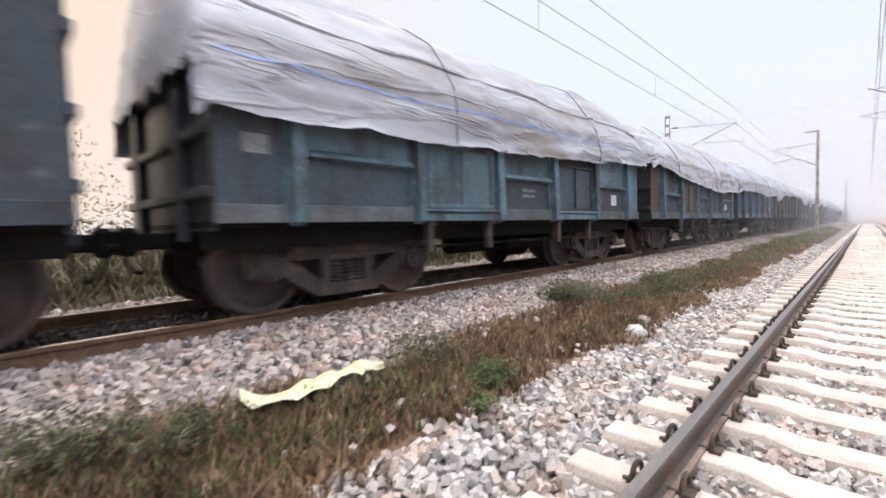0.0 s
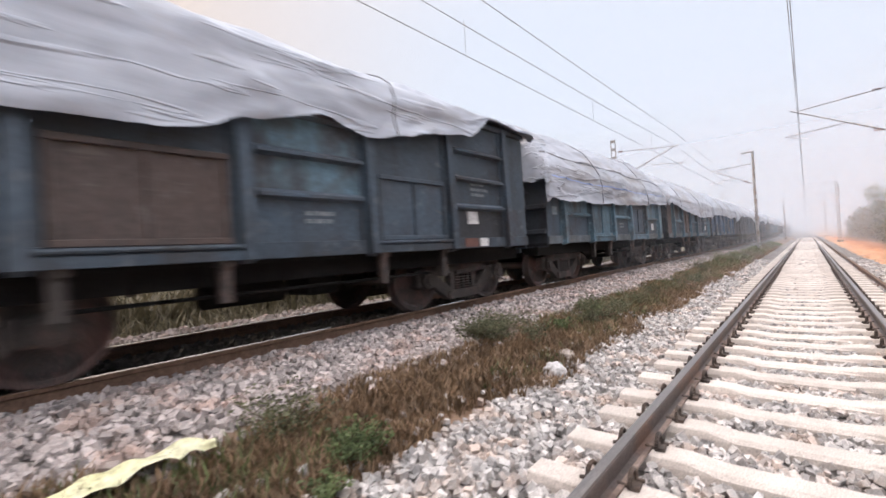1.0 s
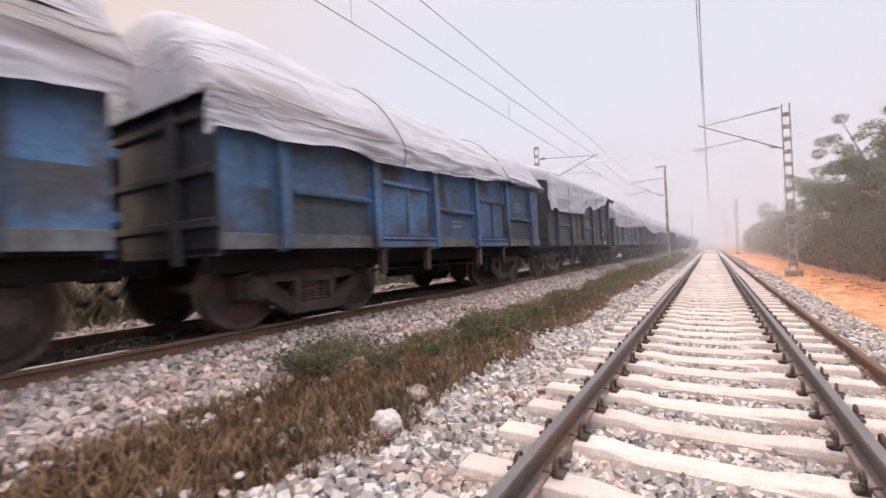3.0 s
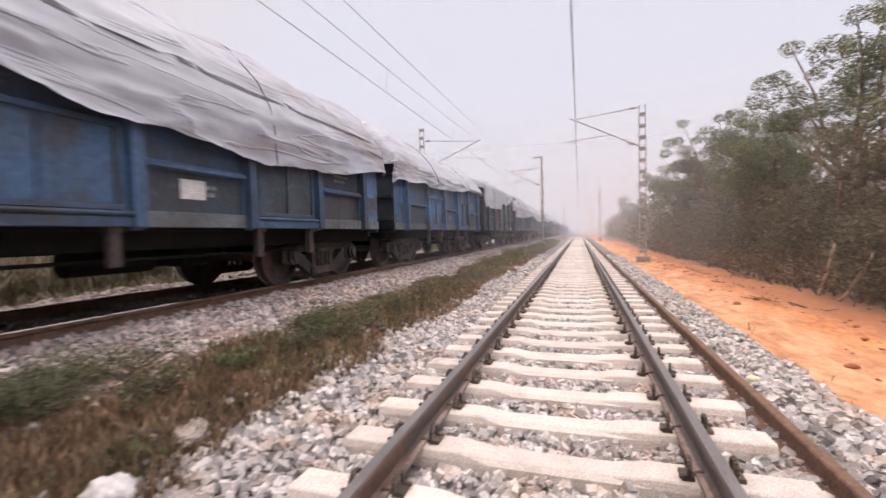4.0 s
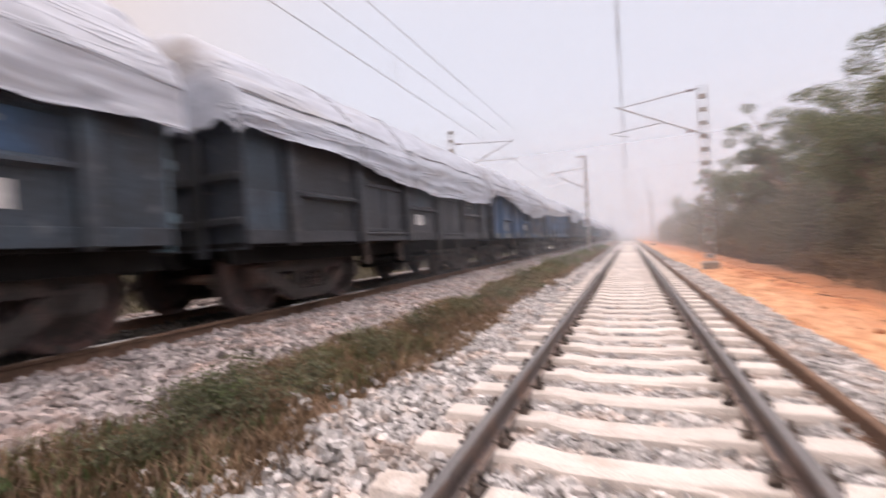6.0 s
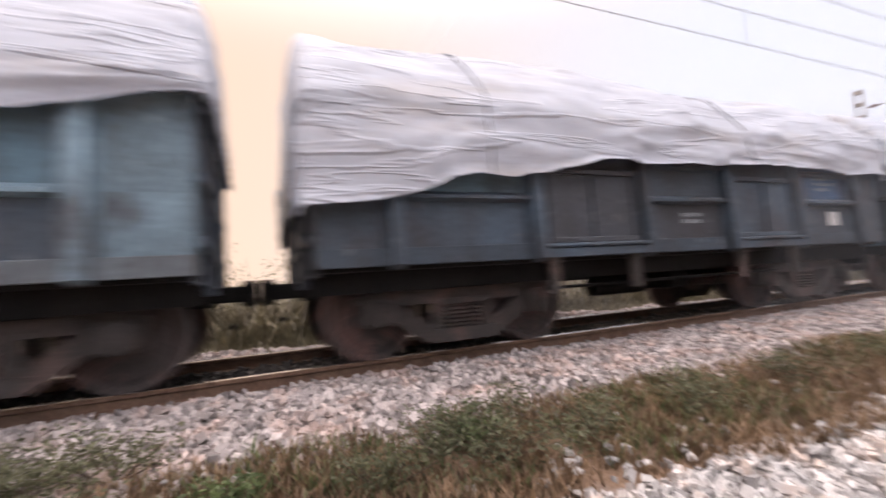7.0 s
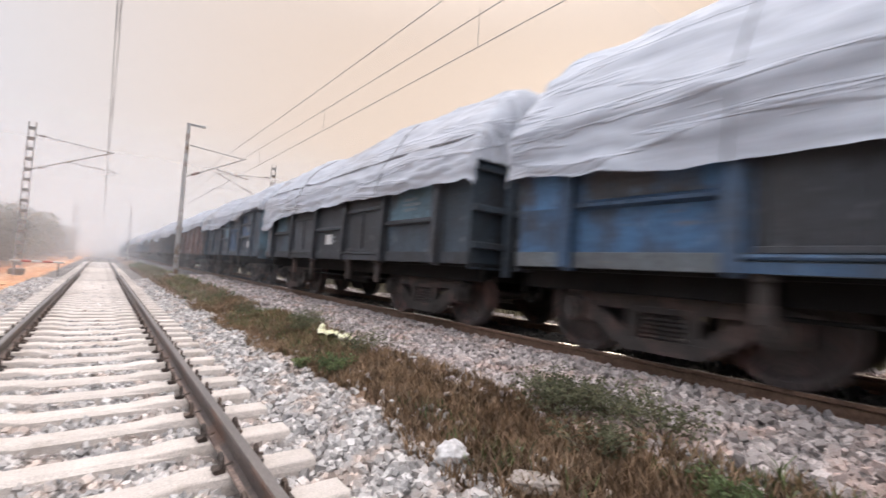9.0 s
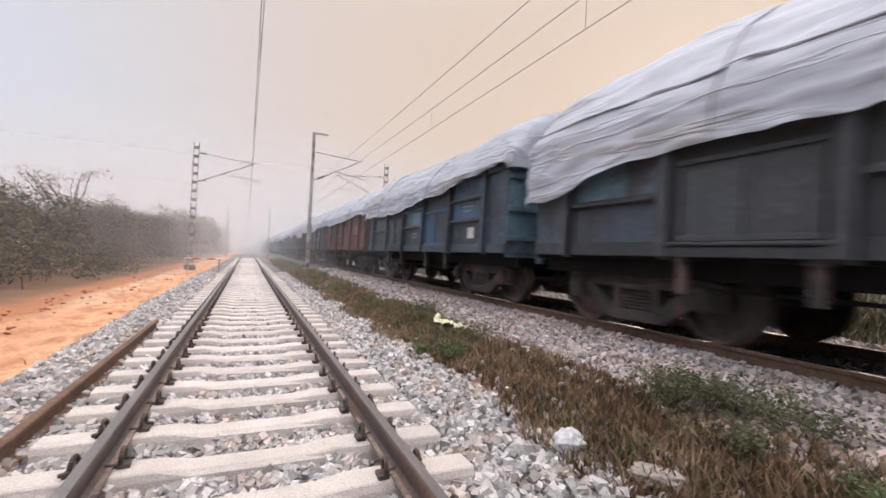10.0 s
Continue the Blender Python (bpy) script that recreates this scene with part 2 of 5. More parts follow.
RAIL_HEAD = mat("rail_head_polished", (0.86, 0.84, 0.82), (0.78, 0.76, 0.74), 8.0, 0.22, 0.02, metal=1.0, coords="World")
FOOT_DUST = mat("rail_foot_dust", (0.34, 0.26, 0.22), (0.24, 0.18, 0.155), 6.0, 0.9, 0.2, c3=(0.14, 0.10, 0.085), scale3=2.0, coords="World")
CLIP_IRON = mat("clip_iron", (0.06, 0.05, 0.045), (0.12, 0.085, 0.065), 9.0, 0.7, 0.2)
DARK_IRON = mat("bogie_iron", (0.040, 0.035, 0.033), (0.066, 0.055, 0.051), 4.0, 0.8, 0.4, c3=(0.11, 0.076, 0.066), scale3=2.5)
# shade beneath the wagons is put into this near-black iron
SHADED_IRON = mat("underframe_iron_shaded", (0.010, 0.0098, 0.010), (0.019, 0.018, 0.0175), 3.0, 0.9, 0.3)
SHADED_IRON.node_tree.nodes["Principled BSDF"].inputs["Specular IOR Level"].default_value = 0.2
WHEEL_STEEL = mat("wheel_steel", (0.050, 0.042, 0.040), (0.085, 0.064, 0.060), 4.0, 0.6, 0.2, c3=(0.14, 0.078, 0.066), scale3=2.0)
WHEEL_TREAD = mat("wheel_tread", (0.25, 0.24, 0.23), (0.35, 0.33, 0.31), 4.0, 0.35, 0.05, metal=0.9)
ROPE = mat("rope_grey", (0.12, 0.12, 0.13), (0.20, 0.20, 0.22), 8.0, 0.9, 0.2)
FADED_ROPE = mat("rope_white", (0.50, 0.50, 0.52), (0.36, 0.36, 0.38), 5.0, 0.9, 0.2)
BLUE_STRIPE = mat("tarpaulin_blue_stripe", (0.30, 0.42, 0.75), (0.38, 0.5, 0.8), 4.0, 0.7, 0.1)
GALV = mat("mast_steel", (0.46, 0.45, 0.44), (0.36, 0.35, 0.34), 6.0, 0.65, 0.15, metal=0.2, c3=(0.2, 0.14, 0.1), scale3=2.0)
PORCELAIN = mat("insulator_brown", (0.12, 0.05, 0.035), (0.16, 0.07, 0.05), 6.0, 0.25, 0.0)
WIRE = mat("wire_dark", (0.17, 0.165, 0.16), (0.22, 0.21, 0.20), 3.0, 0.6, 0.0)
WHITE_PAINT = mat("white_paint", (0.72, 0.72, 0.72), (0.6, 0.6, 0.6), 6.0, 0.7, 0.1)
YELLOW_PAINT = mat("yellow_paint", (0.62, 0.42, 0.06), (0.5, 0.34, 0.06), 6.0, 0.7, 0.1)
FADED_WHITE = mat("faded_stencil", (0.30, 0.32, 0.34), (0.15, 0.18, 0.20), 12.0, 0.8, 0.1)
BARK = mat("bark", (0.105, 0.075, 0.055), (0.17, 0.125, 0.09), 6.0, 0.95, 0.8, c3=(0.23, 0.17, 0.125), scale3=1.5, stretch=(3, 3, 0.6))
EARTH_CLOD = mat("earth_clod", (0.42, 0.165, 0.072), (0.27, 0.115, 0.06), 9.0, 0.95, 0.5)

# ---- setting ----
X_TRAIN, RAIL_TRAIN, RAIL_NEAR = -5.72, 0.56, 0.17
GAUGE = 1.74                                     # between the centres of the rail heads
PITCH_SLEEPER = 0.6
PROFILE = ((-1500, 0.3), (-14, 0.3), (-9.6, -0.2), (-8.7, -0.1), (-8.1, 0.43), (-7.4, 0.45), (-6.95, 0.40), (-4.6, 0.40), (-3.9, 0.36), (-3.3, 0.31), (-3.0, 0.26), (-2.5, 0.10), (-2.15, 0.02), (-1.9, -0.04), (-1.38, -0.095),
           (1.38, -0.095), (1.9, -0.09), (2.4, -0.17), (3.9, -0.12), (4.6, -0.25), (6.2, -0.35), (9.0, -0.3), (1500, -0.3))


def ground_height(x):
    for (x0, z0), (x1, z1) in zip(PROFILE, PROFILE[1:]):
        if x0 <= x <= x1:
            return z0 + (z1 - z0) * (x - x0) / (x1 - x0)
    return -0.3


def ground_z(x, y):
    z = ground_height(x)
    if -150 < y < 150:
        if x > 2.1:
            k = min(1.0, (x - 2.1) / 1.0)
            z += k * (0.10 * noise.noise((x * 0.5, y * 0.35, 3)) + 0.06 * noise.noise((x * 1.7, y * 1.7, 5)) + 0.055 * noise.noise((x * 3.6, y * 2.2, 9)) + 0.03 * noise.noise((x * 7.0, y * 2.6, 12)))
        elif -3.4 < x < -1.95:
            z += 0.05 * noise.noise((x * 1.3, y * 0.9, 1)) + 0.02 * noise.noise((x * 4, y * 4, 2))
        elif x < -7.6:
            z += 0.15 * noise.noise((x * 0.4, y * 0.4, 8))
    return z


def ground():
    xs = [-1500, -400, -120, -50, -25, -18, -14, -12, -10.5, -9.6, -9, -8.4, -8, -7.6, -6, -4.72, -4.5, -4.35, -4.1, -3.9]
    xs += [-3.7 + 0.2 * i for i in range(10)] + [-1.65, -1.38, 0, 1.38, 1.65, 1.9]
    xs += [2.1 + 0.14 * i for i in range(40)] + [8, 9, 11, 14, 20, 35, 80, 400, 1500]
    ys = [-1500, -600, -300, -150, -100, -70, -55] + [-42 + 0.35 * i for i in range(260)] + [50 + 2.5 * i for i in range(20)] + [105, 125, 160, 300, 600, 1500]
    verts = np.array([(x, y, ground_z(x, y) - 0.02) for y in ys for x in xs])
    nx = len(xs)
    faces = np.array([(j * nx + i, j * nx + i + 1, (j + 1) * nx + i + 1, (j + 1) * nx + i) for j in range(len(ys) - 1) for i in range(nx - 1)])
    me = mesh_np("ground", verts, faces, GROUND)
    for p in me.polygons:
        p.use_smooth = True
    return tagged(new("ground", me), "orange earth path beside grey ballast and dry verge", "ground", kind="structure")


def rail_outline(x, top):
    h = [(-0.075, -0.17), (0.075, -0.17), (0.075, -0.158), (0.012, -0.14), (0.010, -0.05), (0.036, -0.038), (0.036, -0.008), (0.028, 0.0), (-0.028, 0.0), (-0.036, -0.008), (-0.036, -0.038), (-0.010, -0.05), (-0.012, -0.14), (-0.075, -0.158)]
    return [(x + a, top + b) for a, b in h]


Y0, Y1 = -320.0, 420.0


def rail(name, x, top, material, label, y0=Y0, band=True):
    """A rail with its foot and web, and the running band worn bright or dark on its head."""
    base = empty(name, pose(x, 0, top))
    bm = extrude_profile(bmesh.new(), rail_outline(0, 0), y0, Y1)
    part("rail_body", bm, material, base)
    if material == RAIL_STEEL:
        part("rail_foot", box(bmesh.new(), -0.078, 0.078, y0, Y1, -0.172, -0.150, 0.004), FOOT_DUST, base, "foot of the rail under pale dust")
    if band:
        bm = box(bmesh.new(), -0.030, 0.030, y0, Y1, 0.0005, 0.003)
        part("running_band", bm, band, base, "worn running band on the rail head")
    return tagged(base, label, "rail", group="rails of the tracks")


def sleepers(name, x, top, first, last, material, label, reach=1.0):
    """Concrete sleepers, thicker at the rail seats and dipped in the middle."""
    bm = bmesh.new()
    secs = [(-1.375, 0.0, 0.105), (-1.36, 0.0, 0.11), (-0.55, 0.0, 0.11), (-0.35, -0.025, 0.095), (0.35, -0.025, 0.095), (0.55, 0.0, 0.11), (1.36, 0.0, 0.11), (1.375, 0.0, 0.105)]
    rings = []
    for sx, dz, hw in secs:
        rings.append([bm.verts.new((sx * reach, a, b)) for a, b in ((-0.135, -0.2), (0.135, -0.2), (0.135 - 0.01, -0.05), (hw, dz - 0.008), (hw - 0.012, dz), (-hw + 0.012, dz), (-hw, dz - 0.008), (-0.135 + 0.01, -0.05))])
    for a, b in zip(rings, rings[1:]):
        for i in range(8):
            bm.faces.new((a[i], a[(i + 1) % 8], b[(i + 1) % 8], b[i]))
    bm.faces.new(rings[0])
    bm.faces.new(rings[-1][::-1])
    me = mesh_from("sleeper", bm, material)
    track = tagged(empty(name), label, "railway track", kind="structure")
    rnd = random.Random(3)
    for i in range(first, last):
        ob = new("sleeper", me)
        ob.matrix_world = pose(x + rnd.uniform(-0.015, 0.015), 8.5 + (i * PITCH_SLEEPER) + rnd.uniform(-0.02, 0.02), top, 0, 0, rnd.uniform(-0.6, 0.6))
        ob.parent = track
    return track


def clip_mesh():
    """A sprung steel clip: a bent rod with a loop that stands up beside the rail foot."""
    bm = bmesh.new()
    pts = []
    for i in range(15):
        a = math.pi * (-0.15 + 1.55 * i / 14)
        pts.append(Vector((0.05 - 0.02 * i / 14, 0.054 * math.cos(a), 0.052 + 0.054 * math.sin(a))))
    pts = [Vector((0.10, 0.05, 0.02))] + pts + [Vector((-0.045, -0.03, 0.02))]
    for p, q in zip(pts, pts[1:]):
        tube(bm, p, q, 0.014, 6)
    box(bm, 0.02, 0.085, -0.05, 0.05, -0.005, 0.022)
    return mesh_from("rail_clip", bm, CLIP_IRON)


def clips(track):
    me = clip_mesh()
    rnd = random.Random(5)
    rest = bmesh.new()
    for i in range(-50, 70):
        y = 8.5 + i * PITCH_SLEEPER
        for sx in (-1, 1):
            for side in (-1, 1):
                x = sx * GAUGE / 2 + side * 0.075
                m = pose(x, y + side * 0.02, 0.004, 0, 0, (0 if side > 0 else 180) + rnd.uniform(-6, 6))
                if -16 <= i <= 24:
                    ob = new("rail_clip", me)
                    ob.matrix_world = m
                    ob.parent = track
                else:
                    box(rest, x + side * 0.03 - 0.03, x + side * 0.03 + 0.03, y - 0.045, y + 0.045, 0.0, 0.08)
    far = part("rail_clips_far", rest, CLIP_IRON, track)
    far["kind"] = "stuff"


def stones(name, regions, seed, material, label):
    """Crushed ballast: small angular lumps, tilted at random and half sunk in the bed."""
    rng = np.random.default_rng(seed)
    corner = np.array([(x, y, z) for x in (-1, 1) for y in (-1, 1) for z in (-1, 1)], float)
    quad = np.array([(0, 1, 3, 2), (4, 6, 7, 5), (0, 4, 5, 1), (2, 3, 7, 6), (0, 2, 6, 4), (1, 5, 7, 3)])
    vs, fs, total = [], [], 0
    for x0, x1, y0, y1, density, size, skip in regions:
        n = int((x1 - x0) * (y1 - y0) * density)
        x, y = rng.uniform(x0, x1, n), rng.uniform(y0, y1, n)
        if skip:
            d = np.abs((y - 8.5 + 0.3) % PITCH_SLEEPER - 0.3)
            keep = (d > 0.125) | (np.abs(x) > 1.40)
            keep &= np.abs(np.abs(x) - GAUGE / 2) > 0.085
            x, y = x[keep], y[keep]
            n = len(x)
        wob = np.array([noise.noise((a * 1.5, b * 1.5, 4.0)) for a, b in zip(x[:: 1], y[:: 1])])
        z = np.array([ground_z(a, b) for a, b in zip(x, y)]) + rng.uniform(-0.03, 0.03, n) + 0.014 * wob
        s = size * rng.uniform(0.6, 1.35, (n, 1, 1))
        v = corner[None] * rng.uniform(0.55, 1.1, (n, 8, 3)) * s * rng.uniform(0.65, 1.3, (n, 1, 3))
        q = rng.normal(size=(n, 4))
        q /= np.linalg.norm(q, axis=1, keepdims=True)
        w, a, b, c = q.T
        R = np.array([[1 - 2 * (b * b + c * c), 2 * (a * b - c * w), 2 * (a * c + b * w)], [2 * (a * b + c * w), 1 - 2 * (a * a + c * c), 2 * (b * c - a * w)], [2 * (a * c - b * w), 2 * (b * c + a * w), 1 - 2 * (a * a + b * b)]]).transpose(2, 0, 1)
        v = np.einsum("nij,nkj->nki", R, v) + np.stack([x, y, z], 1)[:, None]
        vs.append(v.reshape(-1, 3))
        fs.append((quad[None] + (total + np.arange(n) * 8)[:, None, None]).reshape(-1, 4))
        total += n * 8
    me = mesh_np(name, np.concatenate(vs), np.concatenate(fs), material)
    return tagged(new(name, me), label, "ballast", kind="stuff")


def haze():
    """Flat pale translucent sheets across the line, added to stand in for morning haze."""
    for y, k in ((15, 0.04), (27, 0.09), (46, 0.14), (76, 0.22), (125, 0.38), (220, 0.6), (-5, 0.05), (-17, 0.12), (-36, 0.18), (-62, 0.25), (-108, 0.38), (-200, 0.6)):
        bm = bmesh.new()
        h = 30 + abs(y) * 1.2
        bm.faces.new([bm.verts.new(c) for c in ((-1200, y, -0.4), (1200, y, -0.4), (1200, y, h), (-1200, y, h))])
        m = bpy.data.materials.new("haze_sheet")
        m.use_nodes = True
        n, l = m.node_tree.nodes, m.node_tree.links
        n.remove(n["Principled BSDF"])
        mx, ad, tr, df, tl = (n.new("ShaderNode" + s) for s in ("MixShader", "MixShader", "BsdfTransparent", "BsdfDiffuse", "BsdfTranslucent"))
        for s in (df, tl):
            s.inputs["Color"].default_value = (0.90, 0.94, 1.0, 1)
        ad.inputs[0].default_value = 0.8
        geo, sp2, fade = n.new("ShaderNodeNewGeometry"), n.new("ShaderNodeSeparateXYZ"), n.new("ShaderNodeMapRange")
        fade.interpolation_type = "SMOOTHSTEP"             # each sheet turns clearer with height, as haze thins out
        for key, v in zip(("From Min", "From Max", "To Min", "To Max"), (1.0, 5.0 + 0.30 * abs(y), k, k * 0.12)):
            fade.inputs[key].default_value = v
        l.new(geo.outputs["Position"], sp2.inputs[0])
        l.new(sp2.outputs[2], fade.inputs["Value"])
        l.new(fade.outputs[0], mx.inputs[0])
        l.new(df.outputs[0], ad.inputs[1])
        l.new(tl.outputs[0], ad.inputs[2])
        l.new(tr.outputs[0], mx.inputs[1])
        l.new(ad.outputs[0], mx.inputs[2])
        l.new(mx.outputs[0], n["Material Output"].inputs[0])
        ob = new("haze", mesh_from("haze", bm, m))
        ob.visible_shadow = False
        tagged(ob, "flat pale see-through sheet standing in for morning haze over the line", "haze", kind="structure")


ground()
rail("rail", -GAUGE / 2, RAIL_NEAR, RAIL_STEEL, "dull dark steel rail clipped to concrete sleepers", band=RAIL_WORN)
rail("rail", GAUGE / 2, RAIL_NEAR, RAIL_STEEL, "dull dark steel rail clipped to concrete sleepers", band=RAIL_WORN)
rail("loose_rail", 1.49, 0.085, RAIL_RUST, "rusty spare rail lying along the sleeper ends", y0=-0.17, band=None)
rail("rail", X_TRAIN + GAUGE / 2, RAIL_TRAIN, RAIL_RUST, "rusty brown rail under the goods train", band=RAIL_HEAD)
rail("rail", X_TRAIN - GAUGE / 2, RAIL_TRAIN, RAIL_RUST, "rusty brown rail with a bright head under the goods train", band=RAIL_HEAD)
near_track = sleepers("track_near", 0, 0.0, -110, 190, CONCRETE, "railway track of pale concrete sleepers in grey ballast")
clips(near_track)
sleepers("track_train", X_TRAIN, RAIL_TRAIN - 0.17, -40, 70, OIL_SHADE_SLEEPER, "older railway track of sleepers darkened by oil and painted shade under the train", 0.72)
stones("ballast_stones", ((-2.2, -1.35, -6, 18, 560, 0.028, True), (-1.38, 1.38, -3, 16, 680, 0.0255, True), (1.38, 2.4, -5, 17, 500, 0.027, True),
                          (-2.2, 2.45, 16, 32, 150, 0.036, True), (-2.2, 2.45, -20, -4, 150, 0.036, True), (-2.6, -2.15, -8, 22, 70, 0.025, False)), 11, STONE,
       "loose grey crushed stone ballast between the sleepers")
stones("ballast_stones", ((-4.78, -3.2, -3, 20, 560, 0.0285, False), (-3.2, -2.95, -4, 24, 220, 0.028, False), (-4.78, -3.1, 20, 38, 150, 0.038, False), (-4.78, -3.1, -18, -3, 150, 0.038, False), (-8.15, -6.9, -14, 26, 190, 0.03, False)), 12, STONE_DUSTY,
       "brownish crushed stone ballast sloping below the goods train")
stones("oily_ballast_stones", ((-6.5, -4.95, -4, 24, 150, 0.03, False), (-6.9, -6.7, -4, 24, 200, 0.03, False)), 13, STONE_OIL_SHADE,
       "crushed stone between the rails under the train, darkened by oil and painted shade")
haze()

# ---- goods train ----
PITCH, SPEED, FIRST = 10.72, 8.67, 6.66           # wagon spacing, pace, and where wagon 0 stands at the start
RIM, HALF, WIDE = 2.60, 4.89, 1.53
POSTS = (-4.12, -2.47, -0.82, 0.82, 2.47, 4.12)


def paint(name, c, dirt=(0.062, 0.066, 0.074), amount=(0.48, 0.64)):
    m = mat("wagon_paint_" + name, c, tuple(v * 0.55 + 0.02 for v in c), 1.7, 0.6, 0.3, c3=dirt, scale3=1.25, edge=amount, fine=22, spread=0.26, stretch=(1.2, 0.9, 0.75))
    n, l = m.node_tree.nodes, m.node_tree.links
    b = n["Principled BSDF"]
    tc = n.new("ShaderNodeTexCoord")
    # narrow runs of soot down the sheet, then bare worn spots and scrapes
    for stretch, lo, hi, most, layer in (((3.4, 3.4, 0.30), 0.52, 0.70, 0.5, (0.024, 0.023, 0.024)), ((3.2, 3.2, 3.2), 0.60, 0.68, 0.6, tuple(v * 0.8 + 0.10 for v in c)), ((1.1, 1.1, 5.0), 0.63, 0.70, 0.5, (0.17, 0.145, 0.125))):
        mp = n.new("ShaderNodeMapping")
        mp.inputs["Scale"].default_value = stretch
        mp.inputs["Location"].default_value = (c[0] * 90, c[1] * 70, c[2] * 50)
        t = n.new("ShaderNodeTexNoise")
        t.inputs["Scale"].default_value, t.inputs["Detail"].default_value, t.inputs["Roughness"].default_value = 1.3, 7, 0.66
        r = n.new("ShaderNodeMapRange")
        for key, v in zip(("From Min", "From Max", "To Min", "To Max"), (lo, hi, 0.0, most)):
            r.inputs[key].default_value = v
        x = n.new("ShaderNodeMix")
        x.data_type = "RGBA"
        l.new(tc.outputs["Object"], mp.inputs["Vector"])
        l.new(mp.outputs[0], t.inputs["Vector"])
        l.new(t.outputs[0], r.inputs["Value"])
        l.new(r.outputs[0], x.inputs["Factor"])
        l.new(b.inputs["Base Color"].links[0].from_socket, x.inputs["A"])
        x.inputs["B"].default_value = (*layer, 1)
        l.new(x.outputs["Result"], b.inputs["Base Color"])
    return m


PAINTS = {
    "teal": paint("teal", (0.125, 0.23, 0.30)),
    "blue": paint("blue", (0.070, 0.185, 0.37), amount=(0.47, 0.62)),
    "navy": paint("navy", (0.055, 0.125, 0.24)),
    "slate": paint("slate", (0.056, 0.086, 0.12), (0.046, 0.050, 0.060)),
    "grey": paint("grey", (0.050, 0.058, 0.072), (0.044, 0.046, 0.054)),
    "rust": paint("rust", (0.105, 0.074, 0.064), (0.075, 0.06, 0.056)),
    "brick": paint("brick", (0.17, 0.074, 0.058), (0.08, 0.065, 0.058), (0.55, 0.75)),
    "dusty": paint("dusty", (0.155, 0.19, 0.215), (0.09, 0.098, 0.105), (0.42, 0.6)),
    "near_black": paint("near_black", (0.034, 0.044, 0.060), (0.022, 0.024, 0.028)),
    "pale": paint("pale", (0.20, 0.31, 0.38)),
}
PART_CACHE = {}


def cached(key, make, material, smooth=False):
    if key not in PART_CACHE:
        PART_CACHE[key] = mesh_from(key[0], make(), material, smooth)
    return PART_CACHE[key]


def bogie_side():
    """A cast side frame: a top bar, two sloping struts, a low middle tie, and a box over each axle."""
    bm = bmesh.new()
    t = 0.12
    beam(bm, (0, -0.84, 0.635), (0, 0.84, 0.635), t, 0.15)
    beam(bm, (0, -0.42, 0.20), (0, 0.42, 0.20), t * 1.6, 0.14)
    for s in (-1, 1):
        beam(bm, (0, s * 0.90, 0.56), (0, s * 0.36, 0.20), t * 1.15, 0.19)
        beam(bm, (0, s * 0.30, 0.22), (0, s * 0.30, 0.60), t * 1.05, 0.13)
        box(bm, -0.10, 0.10, s * 1.0 - 0.20, s * 1.0 + 0.20, 0.36, 0.64, 0.04)
        tube(bm, (0.06, s * 1.0, 0.50), (0.17, s * 1.0, 0.50), 0.145, 16)
        tube(bm, (0.17, s * 1.0, 0.50), (0.205, s * 1.0, 0.50), 0.09, 12)
        for a in range(3):                               # cap bolts
            c = (s * 1.0 + 0.105 * math.cos(a * 2.1 + 0.5), 0.50 + 0.105 * math.sin(a * 2.1 + 0.5))
            tube(bm, (0.165, c[0], c[1]), (0.19, c[0], c[1]), 0.018, 6)
        beam(bm, (0, s * 0.78, 0.665), (0, s * 1.20, 0.58), t, 0.17)
        box(bm, -0.05, 0.075, s * 0.62 - 0.05, s * 0.62 + 0.05, 0.69, 0.74, 0.01)
    return bm


def coil_spring():
    """A coil spring, turned as one corrugated column."""
    bm = bmesh.new()
    n, prof = 8, [(0.045, 0.27)]
    for i in range(6):
        z = 0.285 + i * 0.045
        prof += [(0.068, z + 0.006), (0.046, z + 0.03)]
    rows = [[bm.verts.new((0.02 + r * math.cos(2 * math.pi * i / n), r * math.sin(2 * math.pi * i / n), z)) for r, z in prof] for i in range(n)]
    for i in range(n):
        for j in range(len(prof) - 1):
            bm.faces.new((rows[i][j], rows[(i + 1) % n][j], rows[(i + 1) % n][j + 1], rows[i][j + 1]))
    return bm


def spring_seat():
    return box(bmesh.new(), -0.06, 0.10, -0.24, 0.24, 0.54, 0.60)


